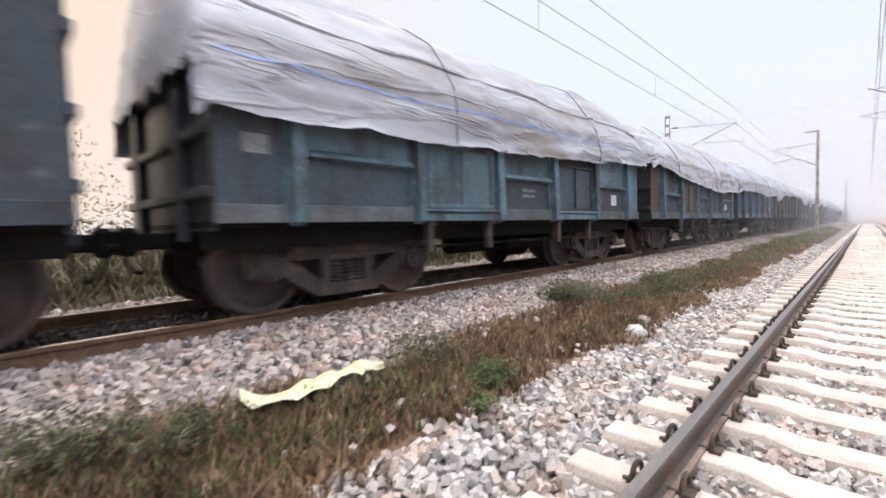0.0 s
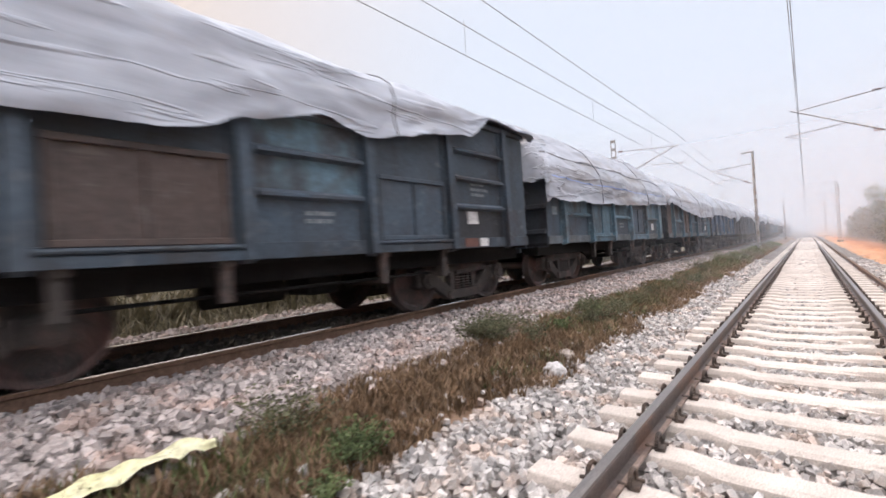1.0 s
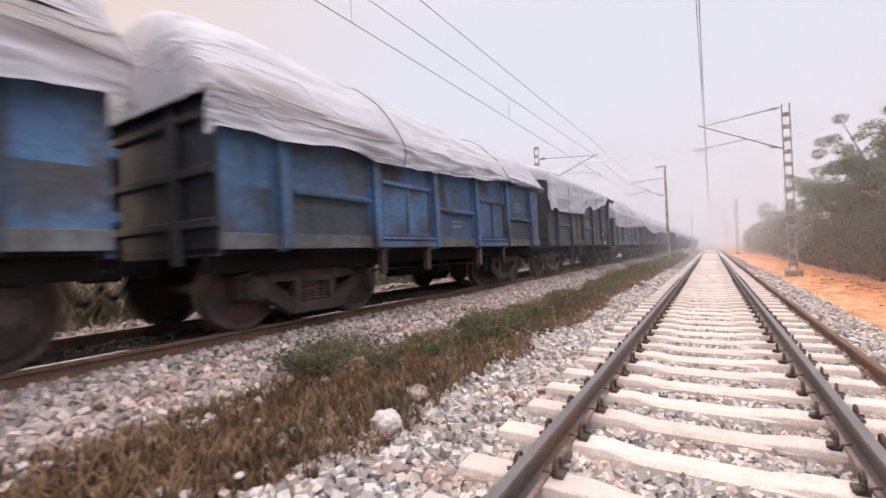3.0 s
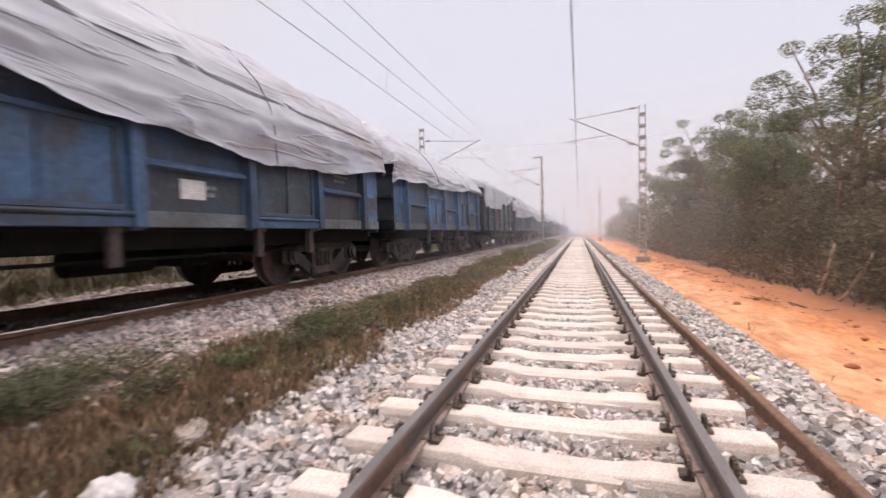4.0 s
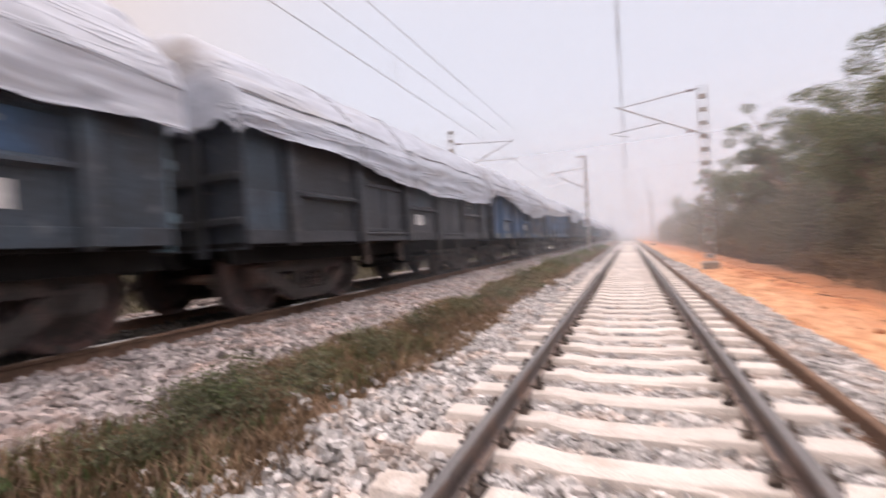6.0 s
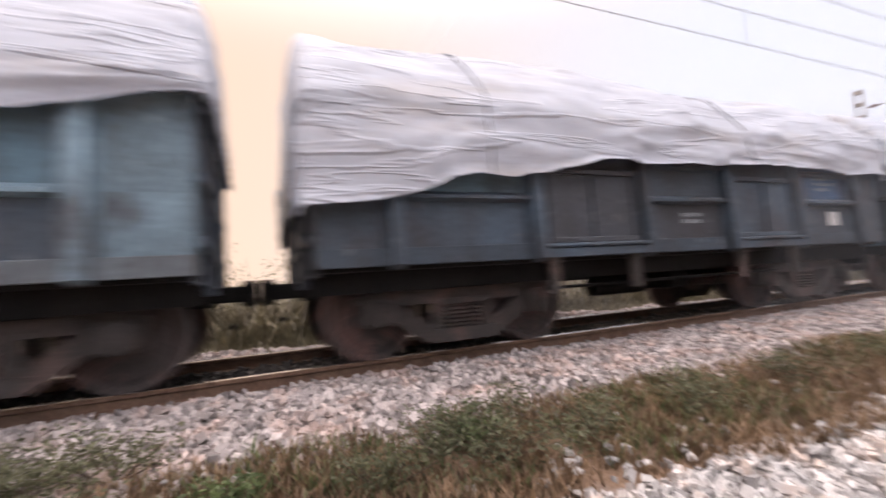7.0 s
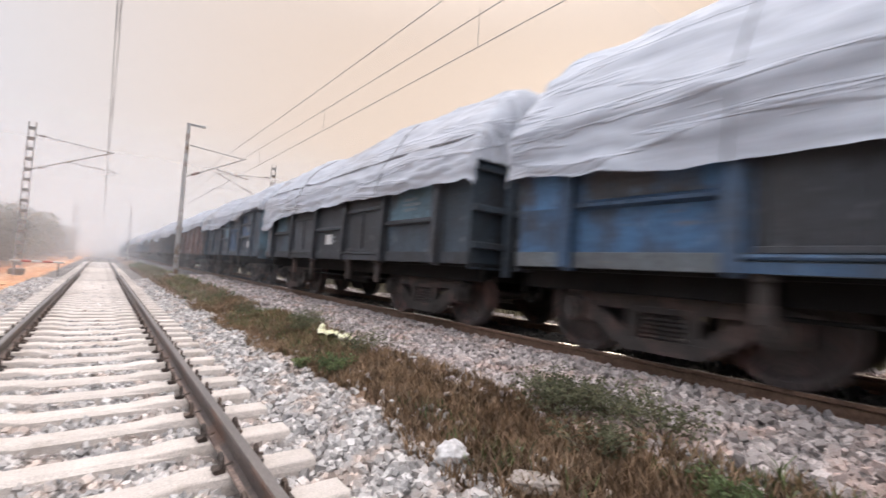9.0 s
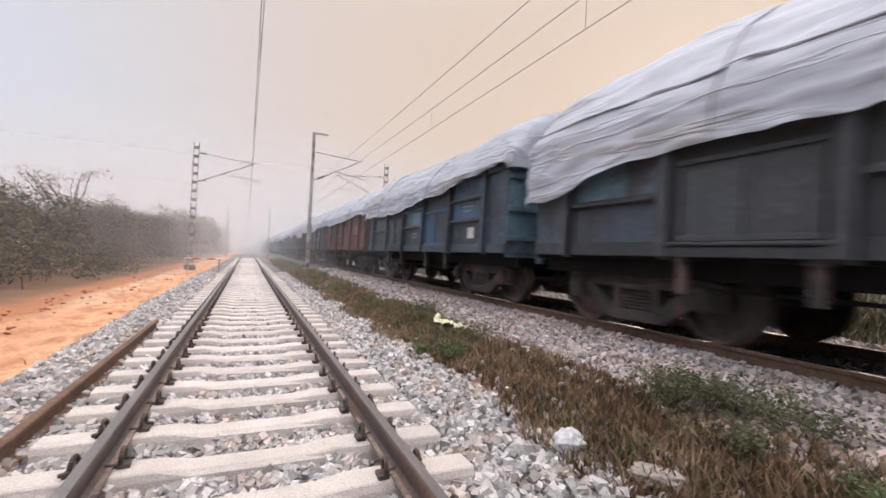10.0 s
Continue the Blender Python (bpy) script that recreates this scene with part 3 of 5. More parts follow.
def wheelset():
    """Two flanged wheels with dished webs on one axle, turning about x."""
    bm = bmesh.new()
    tube(bm, (-1.05, 0, 0), (1.05, 0, 0), 0.08, 12)
    for s in (-1, 1):
        ring = [(0.80, 0.09), (0.93, 0.09), (0.93, 0.13), (0.88, 0.17), (0.865, 0.40), (0.93, 0.44), (0.93, 0.50), (0.815, 0.505), (0.80, 0.535), (0.785, 0.53), (0.785, 0.44), (0.835, 0.40), (0.84, 0.17), (0.80, 0.13)]
        n = 22
        rows = [[bm.verts.new((s * x, r * math.cos(2 * math.pi * i / n), r * math.sin(2 * math.pi * i / n))) for x, r in ring] for i in range(n)]
        for i in range(n):
            a, b = rows[i], rows[(i + 1) % n]
            for j in range(len(ring)):
                k = (j + 1) % len(ring)
                bm.faces.new((a[j], a[k], b[k], b[j]))
        for i in range(3):                          # lightening marks that show the turning
            a = 2 * math.pi * i / 3
            tube(bm, (s * 0.86, 0.28 * math.cos(a), 0.28 * math.sin(a)), (s * 0.885, 0.28 * math.cos(a), 0.28 * math.sin(a)), 0.035, 8)
    return bm


def solebar():
    return box(bmesh.new(), 1.18, 1.28, -HALF, HALF, 0.72, 0.93)


def centre_sill():
    return box(bmesh.new(), -0.2, 0.2, -HALF, HALF, 0.68, 0.92)


def cross_member():
    return box(bmesh.new(), -1.18, 1.18, -0.09, 0.09, 0.72, 0.925)


def floor_plate():
    return box(bmesh.new(), -1.5, 1.5, -HALF, HALF, 0.93, 0.99)


def brake_gear():
    bm = bmesh.new()
    tube(bm, (0.55, -0.9, 0.58), (0.55, 0.1, 0.58), 0.15, 14)
    box(bm, 0.3, 0.9, 0.3, 0.75, 0.47, 0.73, 0.03)
    tube(bm, (1.25, -2.2, 0.62), (1.25, 2.2, 0.62), 0.02, 6)
    return bm


def side_panel(a, b, z0, z1):
    return lambda: box(bmesh.new(), WIDE - 0.02, WIDE, a, b, z0, z1)


def stanchion():
    """A tapered pressed post, deeper at its foot, with a lip on each side."""
    bm = bmesh.new()
    extrude_profile(bm, [(WIDE, 0.93), (WIDE + 0.13, 0.97), (WIDE + 0.13, 1.35), (WIDE + 0.085, RIM - 0.03), (WIDE, RIM - 0.03)], -0.07, 0.07)
    for s in (-1, 1):
        extrude_profile(bm, [(WIDE, 0.97), (WIDE + 0.02, 0.97), (WIDE + 0.02, RIM - 0.03), (WIDE, RIM - 0.03)], s * 0.07, s * 0.13)
    return bm


def rib(length):
    return lambda: extrude_profile(bmesh.new(), [(WIDE, 1.60), (WIDE + 0.095, 1.625), (WIDE + 0.095, 1.66), (WIDE, 1.71)], -length / 2, length / 2)


def door():
    """The sheet of a side door; its frame bars and stiffeners are parts of their own."""
    return box(bmesh.new(), WIDE + 0.005, WIDE + 0.03, -0.68, 0.68, 1.14, 1.98)


def door_bar():
    return box(bmesh.new(), WIDE + 0.02, WIDE + 0.075, -0.68, 0.68, -0.03, 0.03, 0.006)


def door_stiffener():
    return box(bmesh.new(), WIDE + 0.02, WIDE + 0.06, -0.025, 0.025, 1.19, 1.94, 0.006)


def hinge_bar():
    bm = tube(bmesh.new(), (WIDE + 0.09, -0.78, 1.10), (WIDE + 0.09, 0.78, 1.10), 0.025, 8)
    box(bm, WIDE, WIDE + 0.10, -0.80, 0.80, 0.97, 1.06)
    return bm


def bracket():
    bm = box(bmesh.new(), WIDE - 0.06, WIDE + 0.03, -0.06, 0.06, 0.56, 0.98, 0.01)
    box(bm, WIDE - 0.08, WIDE + 0.06, -0.08, 0.08, 0.91, 0.97)
    return bm


def end_wall():
    bm = box(bmesh.new(), -WIDE, WIDE, HALF - 0.03, HALF, 0.9, RIM + 0.02)
    return bm


def end_rib(z):
    return lambda: box(bmesh.new(), -WIDE + 0.02, WIDE - 0.02, HALF, HALF + 0.07, z - 0.05, z + 0.05, 0.012)


def end_post():
    return box(bmesh.new(), -0.07, 0.07, HALF, HALF + 0.09, 0.8, RIM, 0.012)


def coupler():
    bm = box(bmesh.new(), -0.08, 0.08, HALF - 0.1, HALF + 0.34, 0.72, 0.90, 0.02)
    box(bm, -0.15, 0.13, HALF + 0.28, HALF + 0.465, 0.66, 0.96, 0.04)
    return bm


def brake_hose():
    bm = bmesh.new()
    pts = [Vector((0.38 - 0.06 * i / 8, HALF + 0.45 * i / 8, 0.80 - 0.04 * i / 8 - 0.34 * math.sin(math.pi * min(1.0, i / 7)))) for i in range(9)]
    for p, q in zip(pts, pts[1:]):
        tube(bm, p, q, 0.024, 7)
    tube(bm, pts[-1] - Vector((0, 0.08, 0)), pts[-1], 0.04, 8)
    return bm


def plate(y0, y1, z0, z1):
    return lambda: box(bmesh.new(), WIDE + 0.001, WIDE + 0.008, y0, y1, z0, z1)


def stencil(y, z, rows=3, w=0.42):
    def make():
        bm = bmesh.new()
        rnd = random.Random(int(y * 100))
        for i in range(rows):
            x = y - w / 2
            while x < y + w / 2 - 0.05:
                d = rnd.uniform(0.04, 0.12)
                box(bm, WIDE + 0.001, WIDE + 0.003, x, x + d, z - i * 0.09 - 0.025, z - i * 0.09 + 0.025)
                x += d + 0.025
        return bm
    return make


FLIP = pose(0, 0, 0, 0, 0, 180)
LOWER = {"blue": "navy", "navy": "slate", "teal": "slate", "slate": "grey"}      # dust dulls the sheets below the rib


def make_wagon(body, ends, doors, panels, extras, label):
    """One open wagon: its mesh data is shared with all the others of the same paint."""
    w = empty("goods_wagon")
    P = PAINTS

    def put(name, make, paint_name, m=None, parent=None, key=None, label="", smooth=False):
        material = P[paint_name] if isinstance(paint_name, str) else paint_name
        me = cached((name, key, material.name, RIM), make, material, smooth)
        ob = new(name, me)
        ob.parent = parent or w
        if m is not None:
            ob.matrix_basis = m
        if label:
            ob["label"] = label
        return ob

    put("centre_sill", centre_sill, SHADED_IRON)
    put("floor_plate", floor_plate, SHADED_IRON)
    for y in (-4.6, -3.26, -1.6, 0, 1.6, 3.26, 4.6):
        put("cross_member", cross_member, SHADED_IRON, pose(0, y, 0))
    put("brake_gear", brake_gear, SHADED_IRON)
    edges = (-HALF,) + POSTS + (HALF,)
    for flip in (False, True):
        f = FLIP if flip else pose(0, 0, 0)
        for i in range(7):
            upper, lower = panels[i].split("/") if "/" in panels[i] else (panels[i], LOWER.get(panels[i], panels[i]) if i in (1, 3, 5) else panels[i])
            put("side_panel", side_panel(edges[i], edges[i + 1], 1.655, RIM - 0.02), upper, f, key=(i, "upper"))
            put("side_panel", side_panel(edges[i], edges[i + 1], 0.97, 1.655), lower, f, key=(i, "lower"))
        put("solebar", solebar, SHADED_IRON, f)
        put("sill_strip", lambda: box(bmesh.new(), WIDE, WIDE + 0.035, -HALF, HALF, 0.965, 1.14, 0.006), "dusty" if body in ("pale", "blue", "teal", "navy") else body, f)
        put("top_rail", lambda: box(bmesh.new(), WIDE - 0.05, WIDE + 0.06, -HALF, HALF, RIM - 0.10, RIM, 0.012), body, f)
        for y in POSTS:
            put("stanchion", stanchion, body, f @ pose(0, y, 0))
        for y in (-3.295, 0, 3.295):
            put("rib", rib(1.40), body, f @ pose(0, y, 0))
            if body == "slate":
                put("rib", rib(1.40), body, f @ pose(0, y, 0.46))
            if RIM > 3:
                put("rib", rib(1.40), body, f @ pose(0, y, 0.92))
        for y, d in ((-1.645, doors[0]), (1.645, doors[1])):
            dr = put("door", door, d, f @ pose(0, y, 0))
            put("hinge_bar", hinge_bar, body, None, dr)
            for z in (1.16, 1.97):
                put("door_bar", door_bar, d, pose(0, 0, z), dr)
            for s in (-0.65, 0.0, 0.65):
                put("stiffener", door_stiffener, d, pose(0, s, 0), dr)
            for s in (-0.62, 0.62):
                put("bracket", bracket, DARK_IRON, f @ pose(0, y + s, 0))
        put("stencil", stencil(3.3, 2.05), FADED_WHITE, f, key="a")["kind"] = "stuff"
        put("stencil", stencil(0.1, 1.46, 2), FADED_WHITE, f, key="b")["kind"] = "stuff"
        for name, y0, y1, z0, z1, material in extras:
            put(name, plate(y0, y1, z0, z1), material, f @ pose(0.036, 0, 0) if z1 < 1.14 else f, key=(y0, z0))      # low ones lie on the sill strip
        end_paint = "near_black" if flip else ends          # the tail ends take the near-black paint
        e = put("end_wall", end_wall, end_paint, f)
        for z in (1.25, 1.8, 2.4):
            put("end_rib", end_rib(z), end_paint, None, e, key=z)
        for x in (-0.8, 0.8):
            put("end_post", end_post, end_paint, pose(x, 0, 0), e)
        put("coupler", coupler, SHADED_IRON, f)
        put("brake_hose", brake_hose, SHADED_IRON, f)
    for y in (-3.26, 3.26):
        b = empty("bogie")
        b.parent = w
        b.matrix_basis = pose(0, y, 0)
        for flip in (False, True):
            f = FLIP if flip else pose(0, 0, 0)
            put("side_frame", bogie_side, DARK_IRON, f @ pose(1.06, 0, 0), b)
            put("spring_seat", spring_seat, DARK_IRON, f @ pose(1.06, 0, 0), b)
            for s in (-0.15, 0, 0.15):
                put("coil_spring", coil_spring, DARK_IRON, f @ pose(1.06, s, 0), b)
        put("bolster", lambda: box(bmesh.new(), -1.05, 1.05, -0.2, 0.2, 0.52, 0.70, 0.02), SHADED_IRON, None, b)
        for s in (-1, 1):
            put("wheelset", wheelset, WHEEL_STEEL, pose(0, s, 0.5), b)
    return tagged(w, label, "goods wagon", group="wagons of the goods train")


def tarp_material(c, dirt, amount):
    m = mat("tarpaulin", c, tuple(v * 0.88 for v in c), 1.0, 0.55, 0.30, c3=dirt, scale3=0.7, edge=amount, fine=3.2, stretch=(1.2, 0.45, 1.8), grain=0.10)
    n, l = m.node_tree.nodes, m.node_tree.links
    tc, mp, t = n.new("ShaderNodeTexCoord"), n.new("ShaderNodeMapping"), n.new("ShaderNodeTexNoise")
    mp.inputs["Scale"].default_value = (1.6, 0.42, 3.4)               # sharp creases that run along the cloth
    t.inputs["Scale"].default_value, t.inputs["Detail"].default_value, t.inputs["Distortion"].default_value = 0.8, 3, 0.6
    sub, ab, ridge = n.new("ShaderNodeMath"), n.new("ShaderNodeMath"), n.new("ShaderNodeMapRange")
    sub.operation, ab.operation = "SUBTRACT", "ABSOLUTE"
    sub.inputs[1].default_value = 0.5
    for key, v in zip(("From Min", "From Max", "To Min", "To Max"), (0.0, 0.035, 1.0, 0.0)):
        ridge.inputs[key].default_value = v
    bp = n.new("ShaderNodeBump")
    bp.inputs["Strength"].default_value, bp.inputs["Distance"].default_value = 0.6, 0.03
    l.new(tc.outputs["Object"], mp.inputs["Vector"])
    l.new(mp.outputs[0], t.inputs["Vector"])
    l.new(t.outputs[0], sub.inputs[0])
    l.new(sub.outputs[0], ab.inputs[0])
    l.new(ab.outputs[0], ridge.inputs["Value"])
    l.new(ridge.outputs[0], bp.inputs["Height"])
    l.new(n["Bump"].outputs[0], bp.inputs["Normal"])
    b = n["Principled BSDF"]
    l.new(bp.outputs[0], b.inputs["Normal"])
    return m


TARPS = (tarp_material((0.455, 0.50, 0.575), (0.31, 0.30, 0.30), (0.54, 0.74)), tarp_material((0.43, 0.465, 0.53), (0.28, 0.26, 0.25), (0.51, 0.72)), tarp_material((0.48, 0.515, 0.58), (0.33, 0.305, 0.29), (0.53, 0.74)))
FLAPS = {(-2, -1): 0.04, (-3, 1): 0.08, (-4, 1): 0.2, (-5, -1): 1.15, (0, -1): 0.3, (-1, 1): 0.05, (-8, 1): 0.15, (-2, 1): 0.1, (-6, 1): 0.08, (-7, 1): 0.08, (-6, -1): 0.05, (-9, 1): 0.08}


def tarp_shape(seed, heap, hang):
    """Returns the cover as a function: (along, across from -1 to 1) gives a point. hang: how far it falls below the rim along its length."""
    L = HALF + 0.05

    def hang_at(y):
        k = (y + L) / (2 * L) * (len(hang) - 1)
        i = min(int(k), len(hang) - 2)
        f = k - i
        f = f * f * (3 - 2 * f)
        return hang[i] * (1 - f) + hang[i + 1] * f + 0.07 * noise.noise((y * 1.1, seed * 3.1, 0)) + 0.025 * noise.noise((y * 3.4, seed * 3.1, 5)) + 0.012 * noise.noise((y * 9.0, seed * 3.1, 8))

    def at(y, u):
        e = min(1.0, (L - abs(y)) / 0.7)
        e = math.sqrt(max(0.0, 1 - (1 - e) ** 2)) if e < 1 else 1.0
        lump = 1.27 * heap * (0.80 + 0.20 * e) * (0.93 + 0.13 * noise.noise((y * 0.45, seed * 7.7, 2)) + 0.025 * noise.noise((y * 1.2, seed * 2.7, 6)))
        lump += 0.06 * max(0.0, 1 - abs(L - 0.12 - abs(y)) / 0.35)         # pulled up into a ridge over each end
        a = abs(u)
        s = 1 if u > 0 else -1
        if a <= 0.72:
            x = a / 0.72 * (WIDE + 0.135)
            q = x / (WIDE + 0.135)
            z = RIM + 0.05 + lump * (1 - q ** 2.3)
            z += 0.03 * noise.noise((x * 1.6 * s + seed, y * 0.9, 1)) * (1 - q * 0.5)
        else:
            d = (a - 0.72) / 0.28
            x = WIDE + 0.135 + 0.05 * d + 0.03 * noise.noise((y * 2.2, d * 1.5 + seed, 3))
            z = RIM + 0.05 - d * max(0.04, hang_at(y))
        w = 0.034 * noise.noise((y * 0.7 + s * a * 3.0, a * 5 + seed, 7)) + 0.008 * noise.noise((y * 2.5 + a * 9, a * 9, seed))
        # long creases that run from tie to tie, sharp along their crests
        c1 = 1 - abs(noise.noise((y * 0.42 + a * 1.5, a * 8 + s + seed, 11)))
        c2 = 1 - abs(noise.noise((y * 0.6 - a * 3, a * 15 + s + seed, 23)))
        c3 = 1 - abs(noise.noise((y * 0.35 + a * 2, a * 24 + s + seed, 31)))
        w += 0.040 * (c1 ** 14 - 0.1) + 0.022 * (c2 ** 14 - 0.1) + 0.014 * (c3 ** 12 - 0.1)
        return Vector((s * (x + w * (0.4 + a)), y, z + w * (1.2 - a)))
    return at, L


def tarpaulin(seed, heap, hang, ropes, stripe, strands):
    at, L = tarp_shape(seed, heap, hang)
    base = empty("tarpaulin")
    bm = bmesh.new()
    ny, nu = (150, 84) if -11 <= seed - 40 <= 2 else (56, 32)
    grid = []
    for j in range(ny + 1):
        y = -L + 2 * L * j / ny
        grid.append([bm.verts.new(at(y, -1 + 2 * i / nu)) for i in range(nu + 1)])
    rnd = random.Random(seed)
    for end, row in ((-1, grid[0]), (1, grid[-1])):           # flaps over the end walls
        drop = FLAPS.get((seed - 40, end), rnd.uniform(0.1, 0.5))       # how far below the rim it reaches
        last = row
        for r in range(1, 6):
            nxt = []
            for i, v in enumerate(row):
                foot = min(v.co.z - 0.02, RIM - drop * (0.8 + 0.5 * noise.noise((i * 0.2, seed, 4 + end))))
                inner = abs(-1 + 2 * i / nu) < 0.74
                z = v.co.z + (foot - v.co.z) * r / 5 if inner else v.co.z - 0.02 * r
                fold = 0.05 + 0.035 * noise.noise((i * 0.35, r * 0.4, seed)) + 0.05 * r / 5
                nxt.append(bm.verts.new((v.co.x * (1 - 0.01 * r), v.co.y + end * fold, z)))
            for i in range(nu):
                bm.faces.new((last[i], last[i + 1], nxt[i + 1], nxt[i]))
            last = nxt
    for j in range(ny):
        for i in range(nu):
            bm.faces.new((grid[j][i], grid[j][i + 1], grid[j + 1][i + 1], grid[j + 1][i]))
    part("cover", bm, TARPS[seed % 3], base, smooth=True)
    for y in ropes:
        bm = bmesh.new()
        pts = [at(y + 0.05 * math.sin(u * 3), u) for u in [-1 + 0.1 * i for i in range(21)]]
        pts = [p + Vector((0.012 * (1 if p.x > 0 else -1), 0, 0.014)) for p in pts]
        for p, q in zip(pts, pts[1:]):
            tube(bm, p, q, 0.009, 5)
        part("tie_rope", bm, ROPE, base, "grey rope over the cover")
    for y0, z0, y1, z1, dip in strands:                        # loose ends of rope that hang down the side
        bm = bmesh.new()
        pts = [Vector((WIDE + 0.17, y0 + (y1 - y0) * i / 10, z0 + (z1 - z0) * i / 10 - dip * 4 * (i / 10) * (1 - i / 10))) for i in range(11)]
        for p, q in zip(pts, pts[1:]):
            tube(bm, p, q, 0.010, 5)
        part("loose_rope", bm, FADED_ROPE, base, "slack white rope hanging down the wagon side")
    for u, material, name in stripe:
        for s in (-1, 1):
            bm = bmesh.new()
            last = None
            for i in range(93):
                y = -L + 0.05 + (2 * L - 0.1) * i / 92
                p, q = at(y, s * u), at(y, s * (u + 0.012))
                off = Vector((0.008 * s, 0, 0.006))
                now = (bm.verts.new(p + off), bm.verts.new(q + off))
                if last:
                    bm.faces.new((last[0], now[0], now[1], last[1]))
                last = now
            part(name, bm, material, base, "coloured stripe woven along the cover")
    return tagged(base, "white plastic tarpaulin tied over the heaped load of a wagon", "tarpaulin", group="tarpaulins of the goods train")


def panels(*names):
    return names if len(names) == 7 else (names * 7)[:7]


SIGN = ("sign_plate", 3.35, 3.62, 1.27, 1.50, WHITE_PAINT)
MID_SIGN = ("sign_plate", -0.25, 0.10, 1.30, 1.53, WHITE_PAINT)
REAR_SIGN = ("sign_plate", -3.38, -3.0, 1.26, 1.47, WHITE_PAINT)
GOLD = ("sign_plate", 4.30, 4.66, 1.50, 1.70, YELLOW_PAINT)
LOOKS = {   # wagon: paint of body, ends, doors, side panels, plates, label; tarpaulin: heap, fall below the rim from tail to head, ropes, stripes, torn
    2: ("navy", "slate", ("navy", "slate"), panels("navy"), (SIGN,), (1.0, (0.5, 0.45, 0.6, 0.4)), ()),
    1: ("teal", "teal", ("rust", "slate"), panels("rust", "teal", "rust", "teal", "teal", "slate", "teal"), (SIGN,), (1.0, (0.3, 0.6, 0.75, 0.65)), ()),
    0: ("teal", "slate", ("teal", "slate"), panels("slate", "teal", "teal", "teal", "slate", "teal", "teal"), (SIGN, ("maker_plate", -4.62, -4.38, 1.62, 1.80, FADED_WHITE)), (1.12, (0.72, 0.72, 0.68, 0.62, 0.5, 0.42)), (0, 2)),
    -1: ("slate", "slate", ("rust", "slate"), panels("slate", "slate", "slate", "teal", "slate", "slate", "slate"), (("sign_plate", 2.95, 3.24, 1.37, 1.58, WHITE_PAINT), ("sill_patch", 3.22, 3.46, 0.99, 1.13, WHITE_PAINT), ("sill_patch", 2.80, 3.16, 0.99, 1.13, PAINTS["brick"])), (0.42, (1.10, 1.15, 1.12, 1.10, 1.10, 1.08, 0.80, 0.66, 0.78, 0.66, 0.52, 0.42, 0.0, 0.06, 0.12)), ()),
    -2: ("blue", "blue", ("blue", "navy"), panels("blue", "navy", "blue", "blue", "blue", "navy", "blue"), (), (1.0, (0.45, 0.4, 0.35, 0.15, 0.06)), ()),
    -3: ("navy", "blue", ("navy", "slate"), panels("navy", "blue", "navy", "navy", "slate", "slate", "blue"), (MID_SIGN, ("sign_plate", -3.6, -3.1, 1.25, 1.58, FADED_WHITE)), (1.12, (0.15, 0.35, 0.62, 0.78, 0.7, 0.4)), ()),
    -4: ("grey", "navy", ("grey", "grey"), panels("slate", "grey", "grey", "slate", "grey", "slate", "slate"), (MID_SIGN,), (1.08, (0.3, 0.4, 0.55, 0.7, 0.68, 0.55)), ()),
    -5: ("slate", "teal", ("grey", "slate"), panels("slate", "teal", "slate", "slate", "slate", "navy", "slate"), (SIGN,), (1.0, (1.15, 0.80, 0.55, 0.5, 0.5, 0.55)), ()),
    -6: ("pale", "slate", ("rust", "slate"), panels("pale", "teal/pale", "slate", "teal/pale", "slate", "teal/slate", "pale"), (REAR_SIGN, ("sign_plate", 0.25, 0.55, 1.32, 1.46, FADED_WHITE)), (1.15, (0.15, 0.25, 0.28, 0.25, 0.3, 0.5, 0.2)), ()),
    -7: ("navy", "near_black", ("grey", "brick"), panels("blue", "blue/blue", "grey", "blue/slate", "brick", "blue/slate", "blue"), (MID_SIGN, GOLD), (1.16, (0.62, 0.78, 0.80, 0.74, 0.62, 0.36)), ()),
    -8: ("grey", "slate", ("grey", "grey"), panels("slate", "teal", "grey", "grey", "grey", "teal", "slate"), (MID_SIGN,), (1.10, (0.9, 0.55, 0.52, 0.5, 0.5)), ()),
    -9: ("slate", "teal", ("slate", "navy"), panels("slate", "slate", "slate", "teal", "slate", "navy", "slate"), (SIGN,), (1.0, (0.5, 0.55, 0.35, 0.05)), ()),
    -11: ("grey", "grey", ("grey", "slate"), panels("grey"), (), (0.95, (0.4, 0.45, 0.5, 0.3)), ()),
    -10: ("brick", "rust", ("rust", "brick"), panels("brick"), (), (0.95, (0.3, 0.4, 0.35, 0.2)), ()),
}
WORDS = {"teal": "blue-green", "blue": "bright blue", "navy": "dark blue", "slate": "slate-grey", "grey": "sooty grey", "rust": "rusty brown", "brick": "red-brown", "pale": "pale grey-blue"}
STRANDS = ((-2.65, 2.28, -1.0, 1.93, 0.06), (-2.6, 2.2, -1.05, 1.98, 0.10), (-2.75, 1.74, -1.7, 1.86, -0.02), (-0.6, 2.02, 0.5, 2.12, 0.03), (1.6, 1.88, 2.5, 1.98, 0.02), (0.9, 2.2, 2.4, 1.9, 0.04))
TALL = {-1: 3.15}                                 # one wagon has higher sides
wagons, covers = [], []
